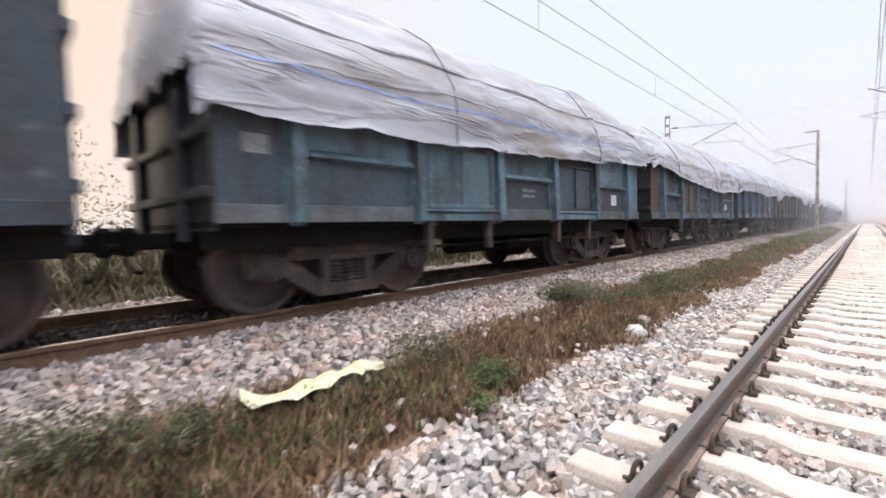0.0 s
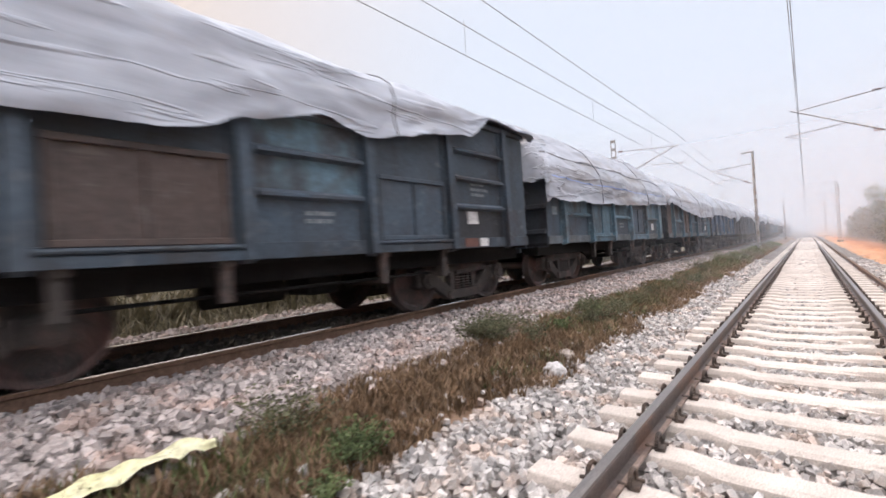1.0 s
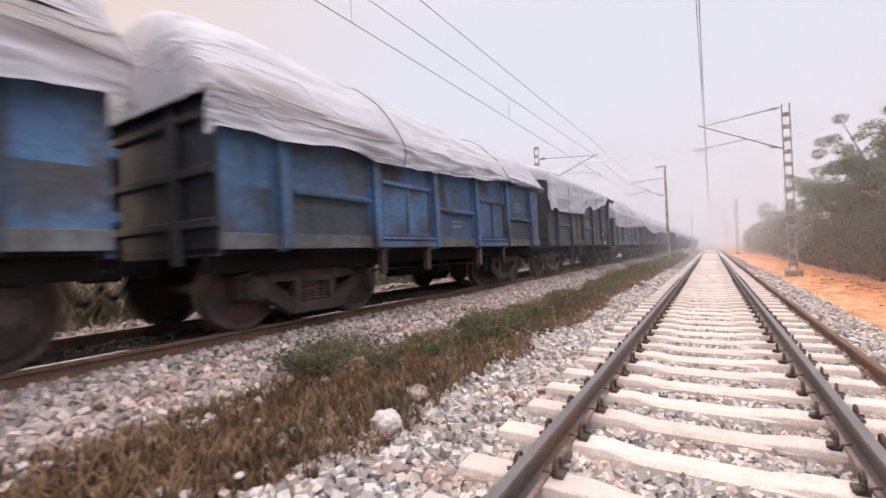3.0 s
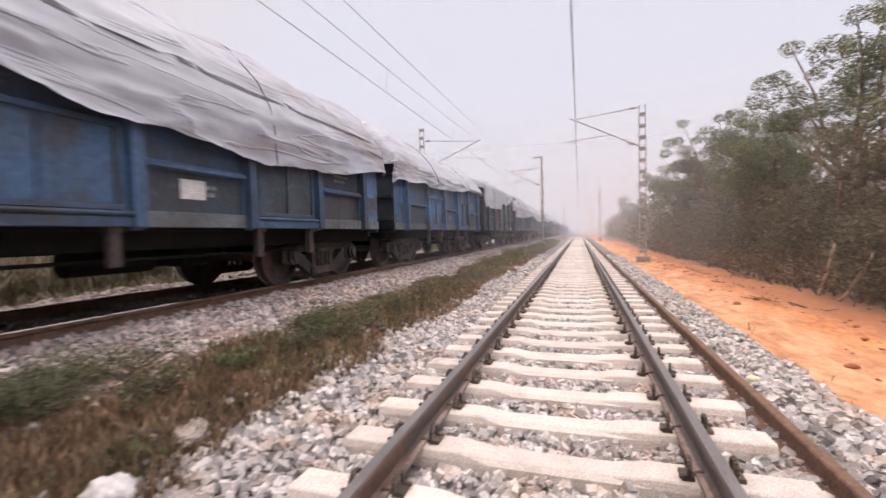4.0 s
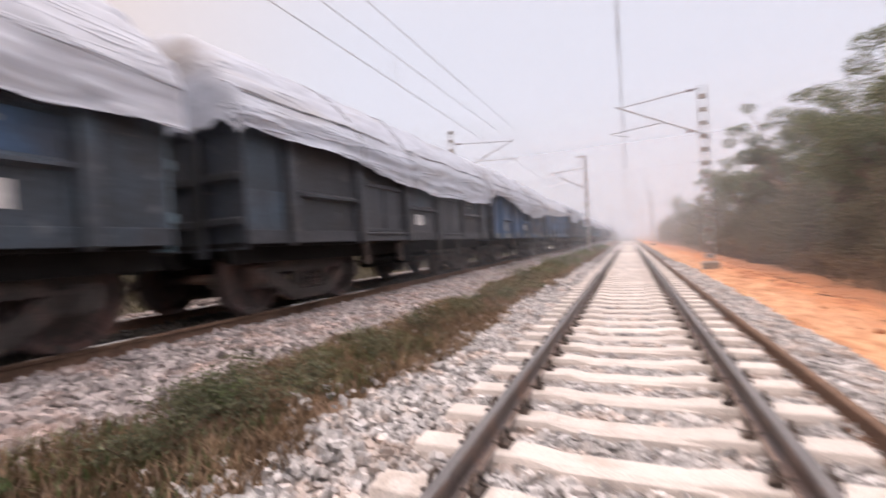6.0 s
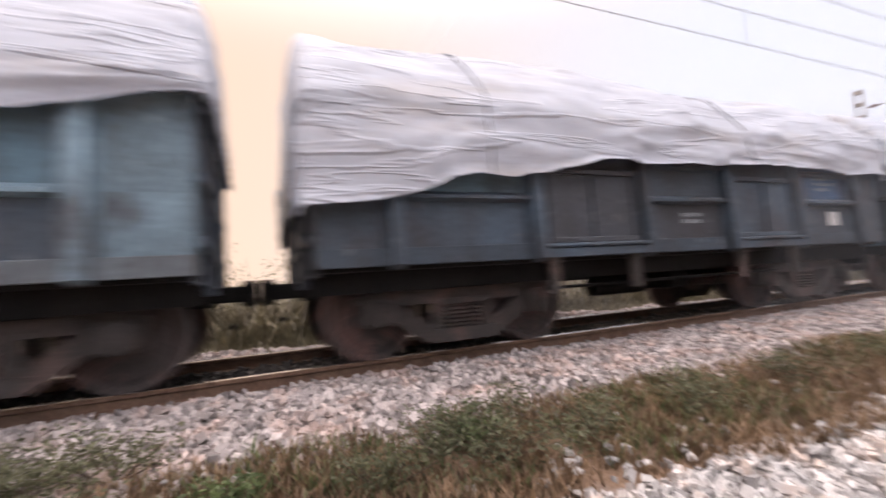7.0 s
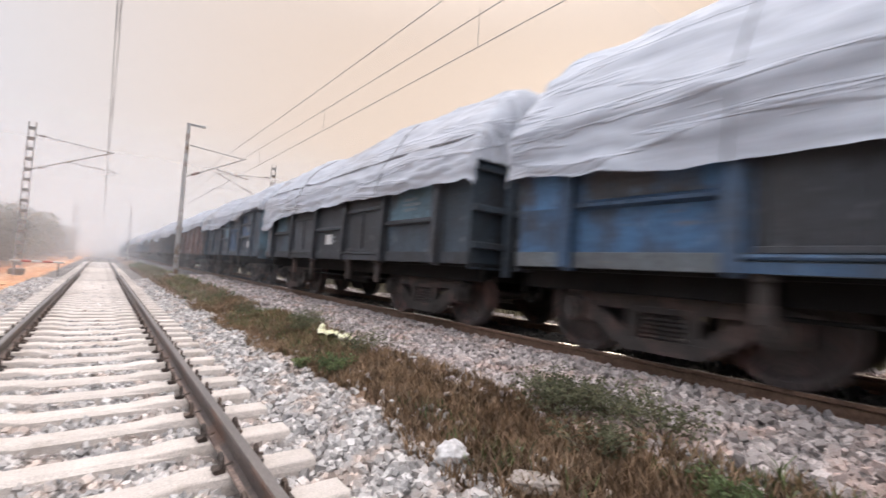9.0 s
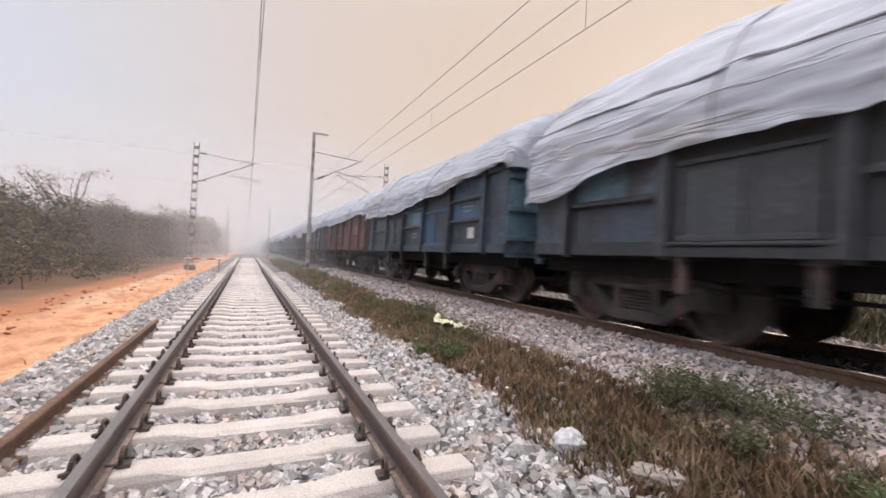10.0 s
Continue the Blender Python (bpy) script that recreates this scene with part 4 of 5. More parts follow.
for k in range(-22, 17):
    look_k = LOOKS.get(k)
    if look_k is None:
        rnd = random.Random(k * 13 + 5)
        b = rnd.choice(("slate", "navy", "teal", "grey", "slate", "rust"))
        look_k = (b, b, (rnd.choice((b, "rust", "grey")), b), panels(b), (SIGN,), (rnd.uniform(0.9, 1.1), tuple(rnd.uniform(0.15, 0.75) for _ in range(5))), ())
    b, ends, drs, pan, extras, (heap, hang), stripes = look_k
    RIM = TALL.get(k, 2.60)
    wagons.append((make_wagon(b, ends, drs, pan, extras, "weathered " + WORDS[b] + " open steel wagon rolling on rails"), k))
    stripe = ((0.62, ROPE, "dark_stripe"), (0.80, BLUE_STRIPE, "blue_stripe")) if k == 0 else ((0.66, ROPE, "dark_stripe"),) if k in (-4, -3, -8) else ()
    covers.append((tarpaulin(k + 40, heap, hang, (-2.5, -0.6) if k in (-7, -4) else (1.2, -3.1) if k % 2 else (-1.9, 2.4), stripe, STRANDS if k == -6 else ()), k))


PACE = ((0.0, 0.24), (0.5, -0.06), (1.0, -0.08), (1.5, -0.06), (2.0, -0.02), (3.5, -0.36), (4.0, -0.40), (4.5, -0.28), (5.0, -0.06), (5.5, 0.0), (6.0, -0.06),
        (7.3, -0.44), (7.5, -0.36), (7.7, -0.14), (8.0, -0.05), (8.5, 0.08), (9.0, 0.12), (9.5, 0.10), (10.0, 0.20))      # the train runs a little ahead of or behind its even pace


def train_pose(k, t, ahead):
    return pose(X_TRAIN, FIRST + k * PITCH + SPEED * t + ahead, RAIL_TRAIN)

# ---- plants ----
def leaf_material(name, c1, c2, glow=0.25):
    m = mat(name, c1, c2, 2.0, 0.6, 0.0, coords="World", fine=8, spread=0.32, island=True)
    n, l = m.node_tree.nodes, m.node_tree.links
    b = n["Principled BSDF"]
    tl = n.new("ShaderNodeBsdfTranslucent")
    mx = n.new("ShaderNodeMixShader")
    mx.inputs[0].default_value = glow
    l.new(b.inputs["Base Color"].links[0].from_socket, tl.inputs["Color"])
    l.new(b.outputs[0], mx.inputs[1])
    l.new(tl.outputs[0], mx.inputs[2])
    l.new(mx.outputs[0], n["Material Output"].inputs[0])
    return m


LEAF = leaf_material("leaf_dull_green", (0.128, 0.150, 0.082), (0.18, 0.198, 0.115), 0.42)
LEAF_WEED = leaf_material("leaf_weed", (0.138, 0.145, 0.085), (0.20, 0.205, 0.125), 0.5)
LEAF_DARK = leaf_material("leaf_dark", (0.135, 0.128, 0.082), (0.175, 0.16, 0.104), 0.42)
LEAF_HEDGE = leaf_material("leaf_hedge", (0.098, 0.094, 0.063), (0.13, 0.12, 0.083))
LEAF_DRY = leaf_material("leaf_dry", (0.16, 0.115, 0.07), (0.24, 0.17, 0.10))
LEAF_FRESH = leaf_material("leaf_fresh", (0.13, 0.18, 0.08), (0.20, 0.25, 0.115), 0.5)
LEAF_FIELD = leaf_material("leaf_field", (0.085, 0.079, 0.05), (0.112, 0.100, 0.062), 0.3)
GRASS_DRY = leaf_material("grass_dry", (0.165, 0.108, 0.064), (0.30, 0.205, 0.125), 0.3)
LEAF_AIRY = leaf_material("leaf_airy", (0.26, 0.22, 0.12), (0.36, 0.30, 0.17), 0.6)
GRASS_FIELD = leaf_material("grass_field", (0.10, 0.088, 0.052), (0.145, 0.122, 0.075), 0.3)
GRASS_GREEN = leaf_material("grass_green", (0.09, 0.13, 0.045), (0.17, 0.19, 0.08), 0.3)


def leaves(centres, radii, count, size, seed, flat=0.75):
    """Leaf quads in clumps round the centres; returns points and faces."""
    rng = np.random.default_rng(seed)
    centres, radii = np.asarray(centres, float), np.asarray(radii, float)
    w = radii ** 2
    pick = rng.choice(len(centres), count, p=w / w.sum())
    d = rng.normal(size=(count, 3))
    d /= np.linalg.norm(d, axis=1, keepdims=True)
    r = radii[pick] * rng.uniform(0.25, 1.0, count) ** 0.5
    p = centres[pick] + d * r[:, None] * np.array((1, 1, flat))
    a = rng.normal(size=(count, 3))
    a[:, 2] *= 0.6
    a /= np.linalg.norm(a, axis=1, keepdims=True)
    b = np.cross(a, rng.normal(size=(count, 3)))
    b /= np.linalg.norm(b, axis=1, keepdims=True)
    s = size * rng.uniform(0.55, 1.3, (count, 1))
    v = np.stack([p - a * s, p + b * s * 0.42, p + a * s, p - b * s * 0.42], 1).reshape(-1, 3)
    return v, (np.arange(count)[:, None] * 4 + np.arange(4))


def limb(bm, p, q, r0, r1, bend, rnd, n=4):
    pts = [p.lerp(q, i / n) + Vector((rnd.uniform(-bend, bend), rnd.uniform(-bend, bend), 0)) * (0 if i in (0, n) else 1) for i in range(n + 1)]
    for i in range(n):
        tube(bm, pts[i], pts[i + 1], r0 + (r1 - r0) * i / n, 7 if r0 > 0.05 else 4, r0 + (r1 - r0) * (i + 1) / n)
    return pts


def tree(seed, height, spread, count, leaf, size, label, bare=0.0):
    """A tapered, forked trunk, limbs and twigs, and a ragged crown of leaf clumps at the twig ends."""
    rnd = random.Random(seed)
    base = empty("tree")
    bm = bmesh.new()
    tips, rad = [], []
    for f in range(rnd.choice((2, 3))):
        fork = Vector((rnd.uniform(-0.5, 0.5), rnd.uniform(-0.5, 0.5), height * rnd.uniform(0.28, 0.4)))
        limb(bm, Vector((rnd.uniform(-0.12, 0.12), rnd.uniform(-0.12, 0.12), -0.2)), fork, 0.10, 0.07, 0.06, rnd)
        for k in range(5):
            a = rnd.uniform(0, 2 * math.pi)
            end = Vector((math.cos(a) * spread * rnd.uniform(0.35, 1), math.sin(a) * spread * rnd.uniform(0.35, 1), height * rnd.uniform(0.55, 0.97)))
            pts = limb(bm, fork, end, 0.055, 0.018, 0.16, rnd, 5)
            for t in range(4):
                s = pts[rnd.randint(2, 5)]
                tip = s + Vector((rnd.uniform(-0.8, 0.8), rnd.uniform(-0.8, 0.8), rnd.uniform(-0.2, 0.6)))
                limb(bm, s, tip, 0.016, 0.006, 0.05, rnd, 2)
                tips.append(tip)
                rad.append(rnd.uniform(0.28, 0.62))
            tips.append(end)
            rad.append(rnd.uniform(0.3, 0.6))
    part("trunk", bm, BARK, base, smooth=True)
    v, f = leaves(tips, rad, count, size, seed)
    part("crown", mesh_np("crown", v, f, leaf), None, base)
    return tagged(base, label, "tree", group="trees beside the line")


def thicket(name, seed, spots, count, size, leaf, stems, label):
    """Undergrowth as one mass: bare brown stems and small leaves round the given (x, y, height, radius)."""
    rnd = random.Random(seed)
    base = empty(name)
    centres, radii = [], []
    bm = bmesh.new()
    for x, y, h, r in spots:
        z = ground_z(x, y)
        for k in range(5):
            c = (x + rnd.uniform(-r, r), y + rnd.uniform(-r, r), z + h * rnd.uniform(0.15, 0.95))
            centres.append(c)
            radii.append(r * rnd.uniform(0.45, 0.9))
        for k in range(stems):
            a, b = rnd.uniform(-r, r), rnd.uniform(-r, r)
            p = Vector((x + a, y + b, z - 0.1))
            q = p + Vector((rnd.uniform(-0.6, 0.6), rnd.uniform(-0.6, 0.6), h * rnd.uniform(0.5, 1.0)))
            limb(bm, p, q, rnd.uniform(0.012, 0.035), 0.006, 0.08, rnd, 3)
    part("stems", bm, BARK, base)["kind"] = "stuff"
    v, f = leaves(centres, radii, count, size, seed, 0.9)
    part("foliage", mesh_np("foliage", v, f, leaf), None, base)["kind"] = "stuff"
    return tagged(base, label, "thicket", kind="stuff")


def blades(name, regions, seed, material, label, height):
    """Thin bent grass blades; more where the patches lie."""
    rng = np.random.default_rng(seed)
    vs, fs, total = [], [], 0
    for x0, x1, y0, y1, density, scale, threshold in regions:
        n = int((x1 - x0) * (y1 - y0) * density)
        x, y = rng.uniform(x0, x1, n), rng.uniform(y0, y1, n)
        patch = np.array([noise.noise((a * 0.9, b * 0.55, seed)) + 0.4 * noise.noise((a * 3, b * 3, seed)) for a, b in zip(x, y)])
        edge = np.minimum(x - x0, x1 - x) / (x1 - x0) * 4
        keep = patch + np.minimum(edge, 1) * 0.5 > threshold + rng.uniform(-0.15, 0.15, n)
        x, y = x[keep], y[keep]
        n = len(x)
        if not n:
            continue
        z = np.array([ground_z(a, b) for a, b in zip(x, y)]) - 0.03
        h = height * scale * rng.uniform(0.35, 1.2, n)
        th = rng.uniform(0, 2 * np.pi, n)
        lean = rng.uniform(0.2, 1.1, n) * h
        dx, dy = np.cos(th), np.sin(th)
        w = 0.006 * scale * rng.uniform(0.7, 1.6, n)
        b0 = np.stack([x - dy * w, y + dx * w, z], 1)
        b1 = np.stack([x + dy * w, y - dx * w, z], 1)
        m0 = np.stack([x + dx * lean * 0.35 - dy * w * 0.8, y + dy * lean * 0.35 + dx * w * 0.8, z + h * 0.6], 1)
        m1 = np.stack([x + dx * lean * 0.35 + dy * w * 0.8, y + dy * lean * 0.35 - dx * w * 0.8, z + h * 0.6], 1)
        tip = np.stack([x + dx * lean, y + dy * lean, z + h], 1)
        vs.append(np.stack([b0, b1, m1, m0, tip], 1).reshape(-1, 3))
        i = total + np.arange(n)[:, None] * 5
        fs += (i + np.array((0, 1, 2, 3))).tolist() + (i + np.array((3, 2, 4))).tolist()
        total += n * 5
    me = bpy.data.meshes.new(name)
    me.from_pydata(np.concatenate(vs).tolist(), [], fs)
    me.materials.append(material)
    return tagged(new(name, me), label, "grass", kind="stuff")


def weed(seed, x, y, h, r, leaf):
    """A low leafy plant: thin stems from one root with small leaves."""
    rnd = random.Random(seed)
    base = empty("weed", pose(x, y, ground_z(x, y)))
    bm = bmesh.new()
    cs = []
    for k in range(14):
        q = Vector((rnd.uniform(-r, r), rnd.uniform(-r, r), h * rnd.uniform(0.4, 1)))
        limb(bm, Vector((0, 0, -0.03)), q, 0.006, 0.003, 0.02, rnd, 2)
        cs += [q * 0.6, q]
    part("stalk", bm, BARK, base)["kind"] = "stuff"
    v, f = leaves(cs, [r * 0.42] * len(cs), int(300 + 1500 * r), 0.021, seed, 0.8)
    part("leafage", mesh_np("leafage", v, f, leaf), None, base)["kind"] = "stuff"
    return tagged(base, "low green weed rooted in the stony verge", "weed", group="weeds along the verge")


# ---- overhead line ----
def mast(x, y, top, arm, foot=0.3, reach=None):
    """A lattice mast on a concrete block: two channels, battens and rungs, and a swinging bracket with its wires' clamps."""
    base = empty("catenary_mast", pose(x, y, 0))
    z0 = ground_z(x, y)
    bm = box(bmesh.new(), -0.3, 0.3, -0.3, 0.3, z0 - 0.3, z0 + foot, 0.04)
    part("foundation", bm, OLD_SLEEPER, base, "grey concrete foundation block")
    for s in (-1, 1):
        bm = bmesh.new()
        box(bm, s * 0.14 - 0.02, s * 0.14 + 0.02, -0.05, 0.05, z0 + foot, top)
        part("channel", bm, GALV, base)
    z = z0 + foot + 0.25
    me = None
    while z < top - 0.1:
        if me is None:
            me = mesh_from("batten", box(bmesh.new(), -0.14, 0.14, -0.056, 0.056, -0.085, 0.085), GALV)
        ob = new("batten", me)
        ob.parent = base
        ob.location = (0, 0, z)
        z += 0.55
    d = 1 if arm > x else -1
    L = abs(arm - x)
    stay = 6.95 if reach is None else reach
    wire = Vector((d * L, 0, stay))
    for name, p, q, r in (("stay_tube", Vector((d * 0.15, 0, stay + 0.35)), wire + Vector((0, 0, 0.05)), 0.022), ("bracket_tube", Vector((d * 0.15, 0, stay - 1.5)), wire + Vector((d * 0.25, 0, 0.12)), 0.03),
                          ("register_arm", Vector((d * L * 0.45, 0, stay - 0.85)), Vector((d * (L + 0.5), 0, stay - 1.05)), 0.018), ("steady_arm", Vector((d * (L + 0.45), 0, stay - 1.08)), Vector((d * (L - 0.3), 0, stay - 1.28)), 0.014)):
        part(name, tube(bmesh.new(), p, q, r, 8), GALV, base)
    for p in (Vector((d * 0.32, 0, stay + 0.33)), Vector((d * 0.36, 0, stay - 1.38))):
        bm = bmesh.new()
        for i in range(6):
            tube(bm, p + Vector((d * i * 0.05, 0, 0)), p + Vector((d * (i * 0.05 + 0.025), 0, 0)), 0.06, 8)
        part("insulator", bm, PORCELAIN, base, "ribbed brown insulator")
    return tagged(base, "grey lattice steel mast carrying an overhead line bracket", "catenary mast", group="masts of the overhead line")


def pole(x, y, top, arm):
    """A slim single post between the tracks with a short bar at its head."""
    base = empty("line_post", pose(x, y, 0))
    z0 = ground_z(x, y)
    part("foundation", box(bmesh.new(), -0.25, 0.25, -0.25, 0.25, z0 - 0.2, z0 + 0.2, 0.03), OLD_SLEEPER, base, "concrete foundation block")
    part("post", tube(bmesh.new(), (0, 0, z0 + 0.2), (0, 0, top), 0.12, 10, 0.085), GALV, base)
    part("clamp", tube(bmesh.new(), (0, 0, 2.6), (0, 0, 2.8), 0.16, 10), GALV, base)
    part("head_bar", box(bmesh.new(), -0.75 if arm else -0.1, 0.1 if arm else 0.5, -0.05, 0.05, top - 0.06, top + 0.04), GALV, base)
    if arm:
        for name, p, q in (("stay_tube", (-0.1, 0, 6.95), (-2.6, 0, 6.75)), ("bracket_tube", (-0.1, 0, 5.35), (-2.8, 0, 6.8)), ("register_arm", (-1.2, 0, 6.0), (-3.0, 0, 5.7))):
            part(name, tube(bmesh.new(), p, q, 0.028, 8), GALV, base)
        bm = bmesh.new()
        for i in range(6):
            tube(bm, (-0.3 - i * 0.06, 0, 5.46 + i * 0.033), (-0.33 - i * 0.06, 0, 5.475 + i * 0.033), 0.07, 8)
        part("insulator", bm, PORCELAIN, base, "ribbed brown insulator")
    return tagged(base, "slim dark steel line post standing between the two tracks", "line post", group="posts between the tracks")


def wire(name, x, knots, sag, r, label):
    """A wire over its supports, sagging between them."""
    bm = bmesh.new()
    for (y0, z0), (y1, z1) in zip(knots, knots[1:]):
        n = 14
        pts = [Vector((x, y0 + (y1 - y0) * i / n, z0 + (z1 - z0) * i / n - sag * 4 * (i / n) * (1 - i / n))) for i in range(n + 1)]
        for p, q in zip(pts, pts[1:]):
            tube(bm, p, q, r, 6)
    return tagged(new(name, mesh_from(name, bm, WIRE)), label, "overhead wire", group="wires over the tracks")


def droppers(carrier, x, ys, z0, z1):
    for y in ys:
        part("dropper", tube(bmesh.new(), (x, y, z0), (x, y, z1), 0.006, 5), WIRE, carrier)


for y in (-73.5, -22.9, 27.9, 74.0, 124.0):
    mast(3.15 if y > 0 else 3.36, y, 7.42 if y > 0 else 7.95, 0.05)
for y in (-75.0, -25.0, 32.1, 82.0):
    mast(-9.7, y, 8.4 if y > 0 else 8.6, -6.0, 0.5, 7.2)
pole(-2.85, 43.5, 7.85, True)
pole(-2.98, -16.5, 8.0, True)
pole(-2.8, 98.0, 7.2, False)
pole(-2.9, -66.0, 7.6, False)
SPANS = (-124.0, -73.5, -22.9, 27.9, 74.0, 124.0, 174.0)
near_carrier = wire("carrier_wire", 0.05, [(y, 7.0) for y in SPANS], 0.75, 0.009, "dark carrier wire sagging over the near track")
wire("contact_wire", 0.10, [(y, 5.72) for y in SPANS], 0.03, 0.009, "dark contact wire over the near track")
droppers(near_carrier, 0.07, (-16, -9, -2, 4, 11, 18, 34, 42, 51, 60), 5.72, 6.4)
SPANS = (-125.0, -75.0, -25.0, 32.1, 82.0, 132.0, 182.0)
far_carrier = wire("carrier_wire", -5.9, [(y, 7.25) for y in SPANS], 0.4, 0.009, "dark carrier wire sagging over the goods train")
wire("contact_wire", -5.75, [(y, 6.05) for y in SPANS], 0.03, 0.009, "dark contact wire over the goods train")
wire("feeder_wire", -5.95, [(y, 8.15) for y in SPANS], 0.3, 0.010, "dark feeder wire strung high above the goods train")
droppers(far_carrier, -5.8, (-14, -6, 2, 10, 18, 26, 40), 6.05, 6.9)

# ---- verge and litter ----
blades("dry_grass", ((-3.2, -2.0, -5, 22, 2300, 1.15, 0.16), (-3.2, -2.05, 22, 55, 380, 1.7, -0.1), (-3.2, -2.05, -36, -5, 380, 1.7, -0.1)), 21, GRASS_DRY, "dry brown grass matted along the verge", 0.13)
blades("green_grass", ((-3.25, -2.15, -5, 22, 900, 1.0, 0.42), (-3.4, -2.1, 22, 65, 200, 1.8, 0.3), (-3.4, -2.1, -45, -5, 160, 1.8, 0.34), (2.3, 2.7, -20, 40, 30, 0.8, 0.6)), 22, GRASS_GREEN, "patchy green grass growing in the verge", 0.16)
WEEDS = ((-2.96, 3.32, 0.26, 0.34, LEAF_WEED), (-2.43, 3.63, 0.2, 0.18, LEAF_FRESH), (-2.2, 3.13, 0.15, 0.12, LEAF_FRESH), (-3.24, 6.26, 0.26, 0.34, LEAF_WEED),
         (-3.33, 6.49, 0.22, 0.28, LEAF_WEED), (-3.36, 6.77, 0.2, 0.24, LEAF_WEED), (-3.32, 7.15, 0.26, 0.32, LEAF_WEED), (-2.85, 6.96, 0.2, 0.25, LEAF_WEED), (-2.86, 9.52, 0.26, 0.4, LEAF_WEED),
         (-2.74, 11.13, 0.26, 0.4, LEAF_WEED), (-2.73, 9.34, 0.26, 0.36, LEAF_WEED), (-2.73, 8.59, 0.22, 0.3, LEAF_WEED), (-2.89, 9.03, 0.24, 0.36, LEAF_WEED),
         (-2.65, 9.99, 0.24, 0.34, LEAF_WEED), (-2.91, 9.22, 0.2, 0.18, LEAF_FRESH), (-2.84, 7.76, 0.16, 0.16, LEAF_FRESH), (-3.07, 6.38, 0.26, 0.34, LEAF_WEED), (-3.22, 6.45, 0.24, 0.3, LEAF_WEED),
         (-3.12, 0.85, 0.24, 0.32, LEAF_WEED), (-2.95, 1.27, 0.22, 0.26, LEAF_WEED), (-2.71, 12.5, 0.28, 0.4, LEAF_WEED), (-2.58, 14.11, 0.28, 0.4, LEAF_WEED), (-2.54, 16.36, 0.3, 0.42, LEAF_WEED),
         (-2.34, 3.59, 0.16, 0.18, LEAF_FRESH), (-2.44, 3.45, 0.16, 0.16, LEAF_FRESH), (-3, 20, 0.34, 0.45, LEAF_WEED), (-3.1, 26, 0.36, 0.5, LEAF_WEED), (-2.8, 31, 0.36, 0.5, LEAF_WEED),
         (-2.7, -2, 0.26, 0.3, LEAF_WEED), (-2.6, -7, 0.28, 0.32, LEAF_WEED))
for i, (x, y, h, r, m) in enumerate(WEEDS):
    weed(100 + i, x, y, h, r, m)


def crumpled(name, x, y, size, material, label, category, seed, turn=0.0, rise=0.0, sheet=False):
    """A crumpled lump, or a ruffled sheet, of thin plastic."""
    bm = bmesh.new()
    if sheet:
        n, m2 = 60, 16
        grid = []
        for j in range(n + 1):
            row = []
            for i in range(m2 + 1):
                u, v = j / n - 0.5, (i / m2 - 0.5)
                px = u * size[0]
                py = v * size[1] * (0.35 + 0.6 * math.sin(math.pi * (j / n)) + 0.25 * noise.noise((u * 5, 0, seed))) + 0.10 * math.sin(u * 5) + 0.05 * noise.noise((u * 6, v * 2, seed + 3))
                pz = abs(0.12 * noise.noise((px * 2.6, py * 4, seed)) + 0.05 * noise.noise((px * 6, py * 7, seed))) + 0.03 + 0.05 * math.sin(math.pi * i / m2)
                row.append(bm.verts.new((px, py, pz)))
            grid.append(row)
        for j in range(n):
            for i in range(m2):
                bm.faces.new((grid[j][i], grid[j][i + 1], grid[j + 1][i + 1], grid[j + 1][i]))
    else:
        bmesh.ops.create_icosphere(bm, subdivisions=4 if size[0] > 0.1 else 2, radius=1.0)
        for v in bm.verts:
            k = 1 + 0.30 * noise.noise(v.co * 1.7 + Vector((seed, 0, 0))) + 0.16 * noise.noise(v.co * 5 + Vector((seed, 0, 0)))
            v.co = Vector((v.co.x * size[0], v.co.y * size[1], v.co.z * size[2])) * k
    ob = new(name, mesh_from(name, bm, material, True))
    ob.matrix_world = pose(x, y, ground_z(x, y) + rise, 0, 0, turn)
    return tagged(ob, label, category)


PLASTIC_YELLOW = mat("plastic_yellow", (0.70, 0.68, 0.38), (0.76, 0.75, 0.56), 5.0, 0.5, 0.3, fine=20)
PLASTIC_WHITE = mat("plastic_white", (0.64, 0.63, 0.63), (0.52, 0.51, 0.51), 6.0, 0.55, 0.3, fine=20)
PALE_STONE = mat("pale_stone", (0.34, 0.30, 0.27), (0.42, 0.37, 0.33), 6.0, 0.9, 0.4)
STICK = mat("dead_wood_pale", (0.50, 0.42, 0.34), (0.38, 0.31, 0.25), 6.0, 0.9, 0.4)
RED_PAINT = mat("red_paint", (0.5, 0.06, 0.05), (0.42, 0.06, 0.05), 6.0, 0.6, 0.1)
crumpled("plastic_sheet", -2.97, 2.27, (1.10, 0.24), PLASTIC_YELLOW, "crumpled yellow and white plastic sheet lying on dry grass", "plastic sheet", 5, 79, 0.03, True)
crumpled("plastic_bag", -2.16, 6.2, (0.125, 0.11, 0.095), PLASTIC_WHITE, "crumpled white plastic bag lying on the ballast edge", "plastic bag", 8, 20, 0.07)
crumpled("rock", -2.32, 6.85, (0.12, 0.17, 0.05), PALE_STONE, "flat pale rock half sunk in the verge", "rock", 3, 40, 0.02)
rl = random.Random(9)
for i in range(26):
    s = rl.uniform(0.02, 0.05)
    crumpled("litter", rl.uniform(-3.2, -2.1), rl.uniform(-3, 18), (s, s * 0.8, s * 0.5), PLASTIC_WHITE if i % 3 else PALE_STONE, "small pale scrap of litter in the dry grass", "litter", i, rl.uniform(0, 180), 0.05)["group"] = "litter in the verge"
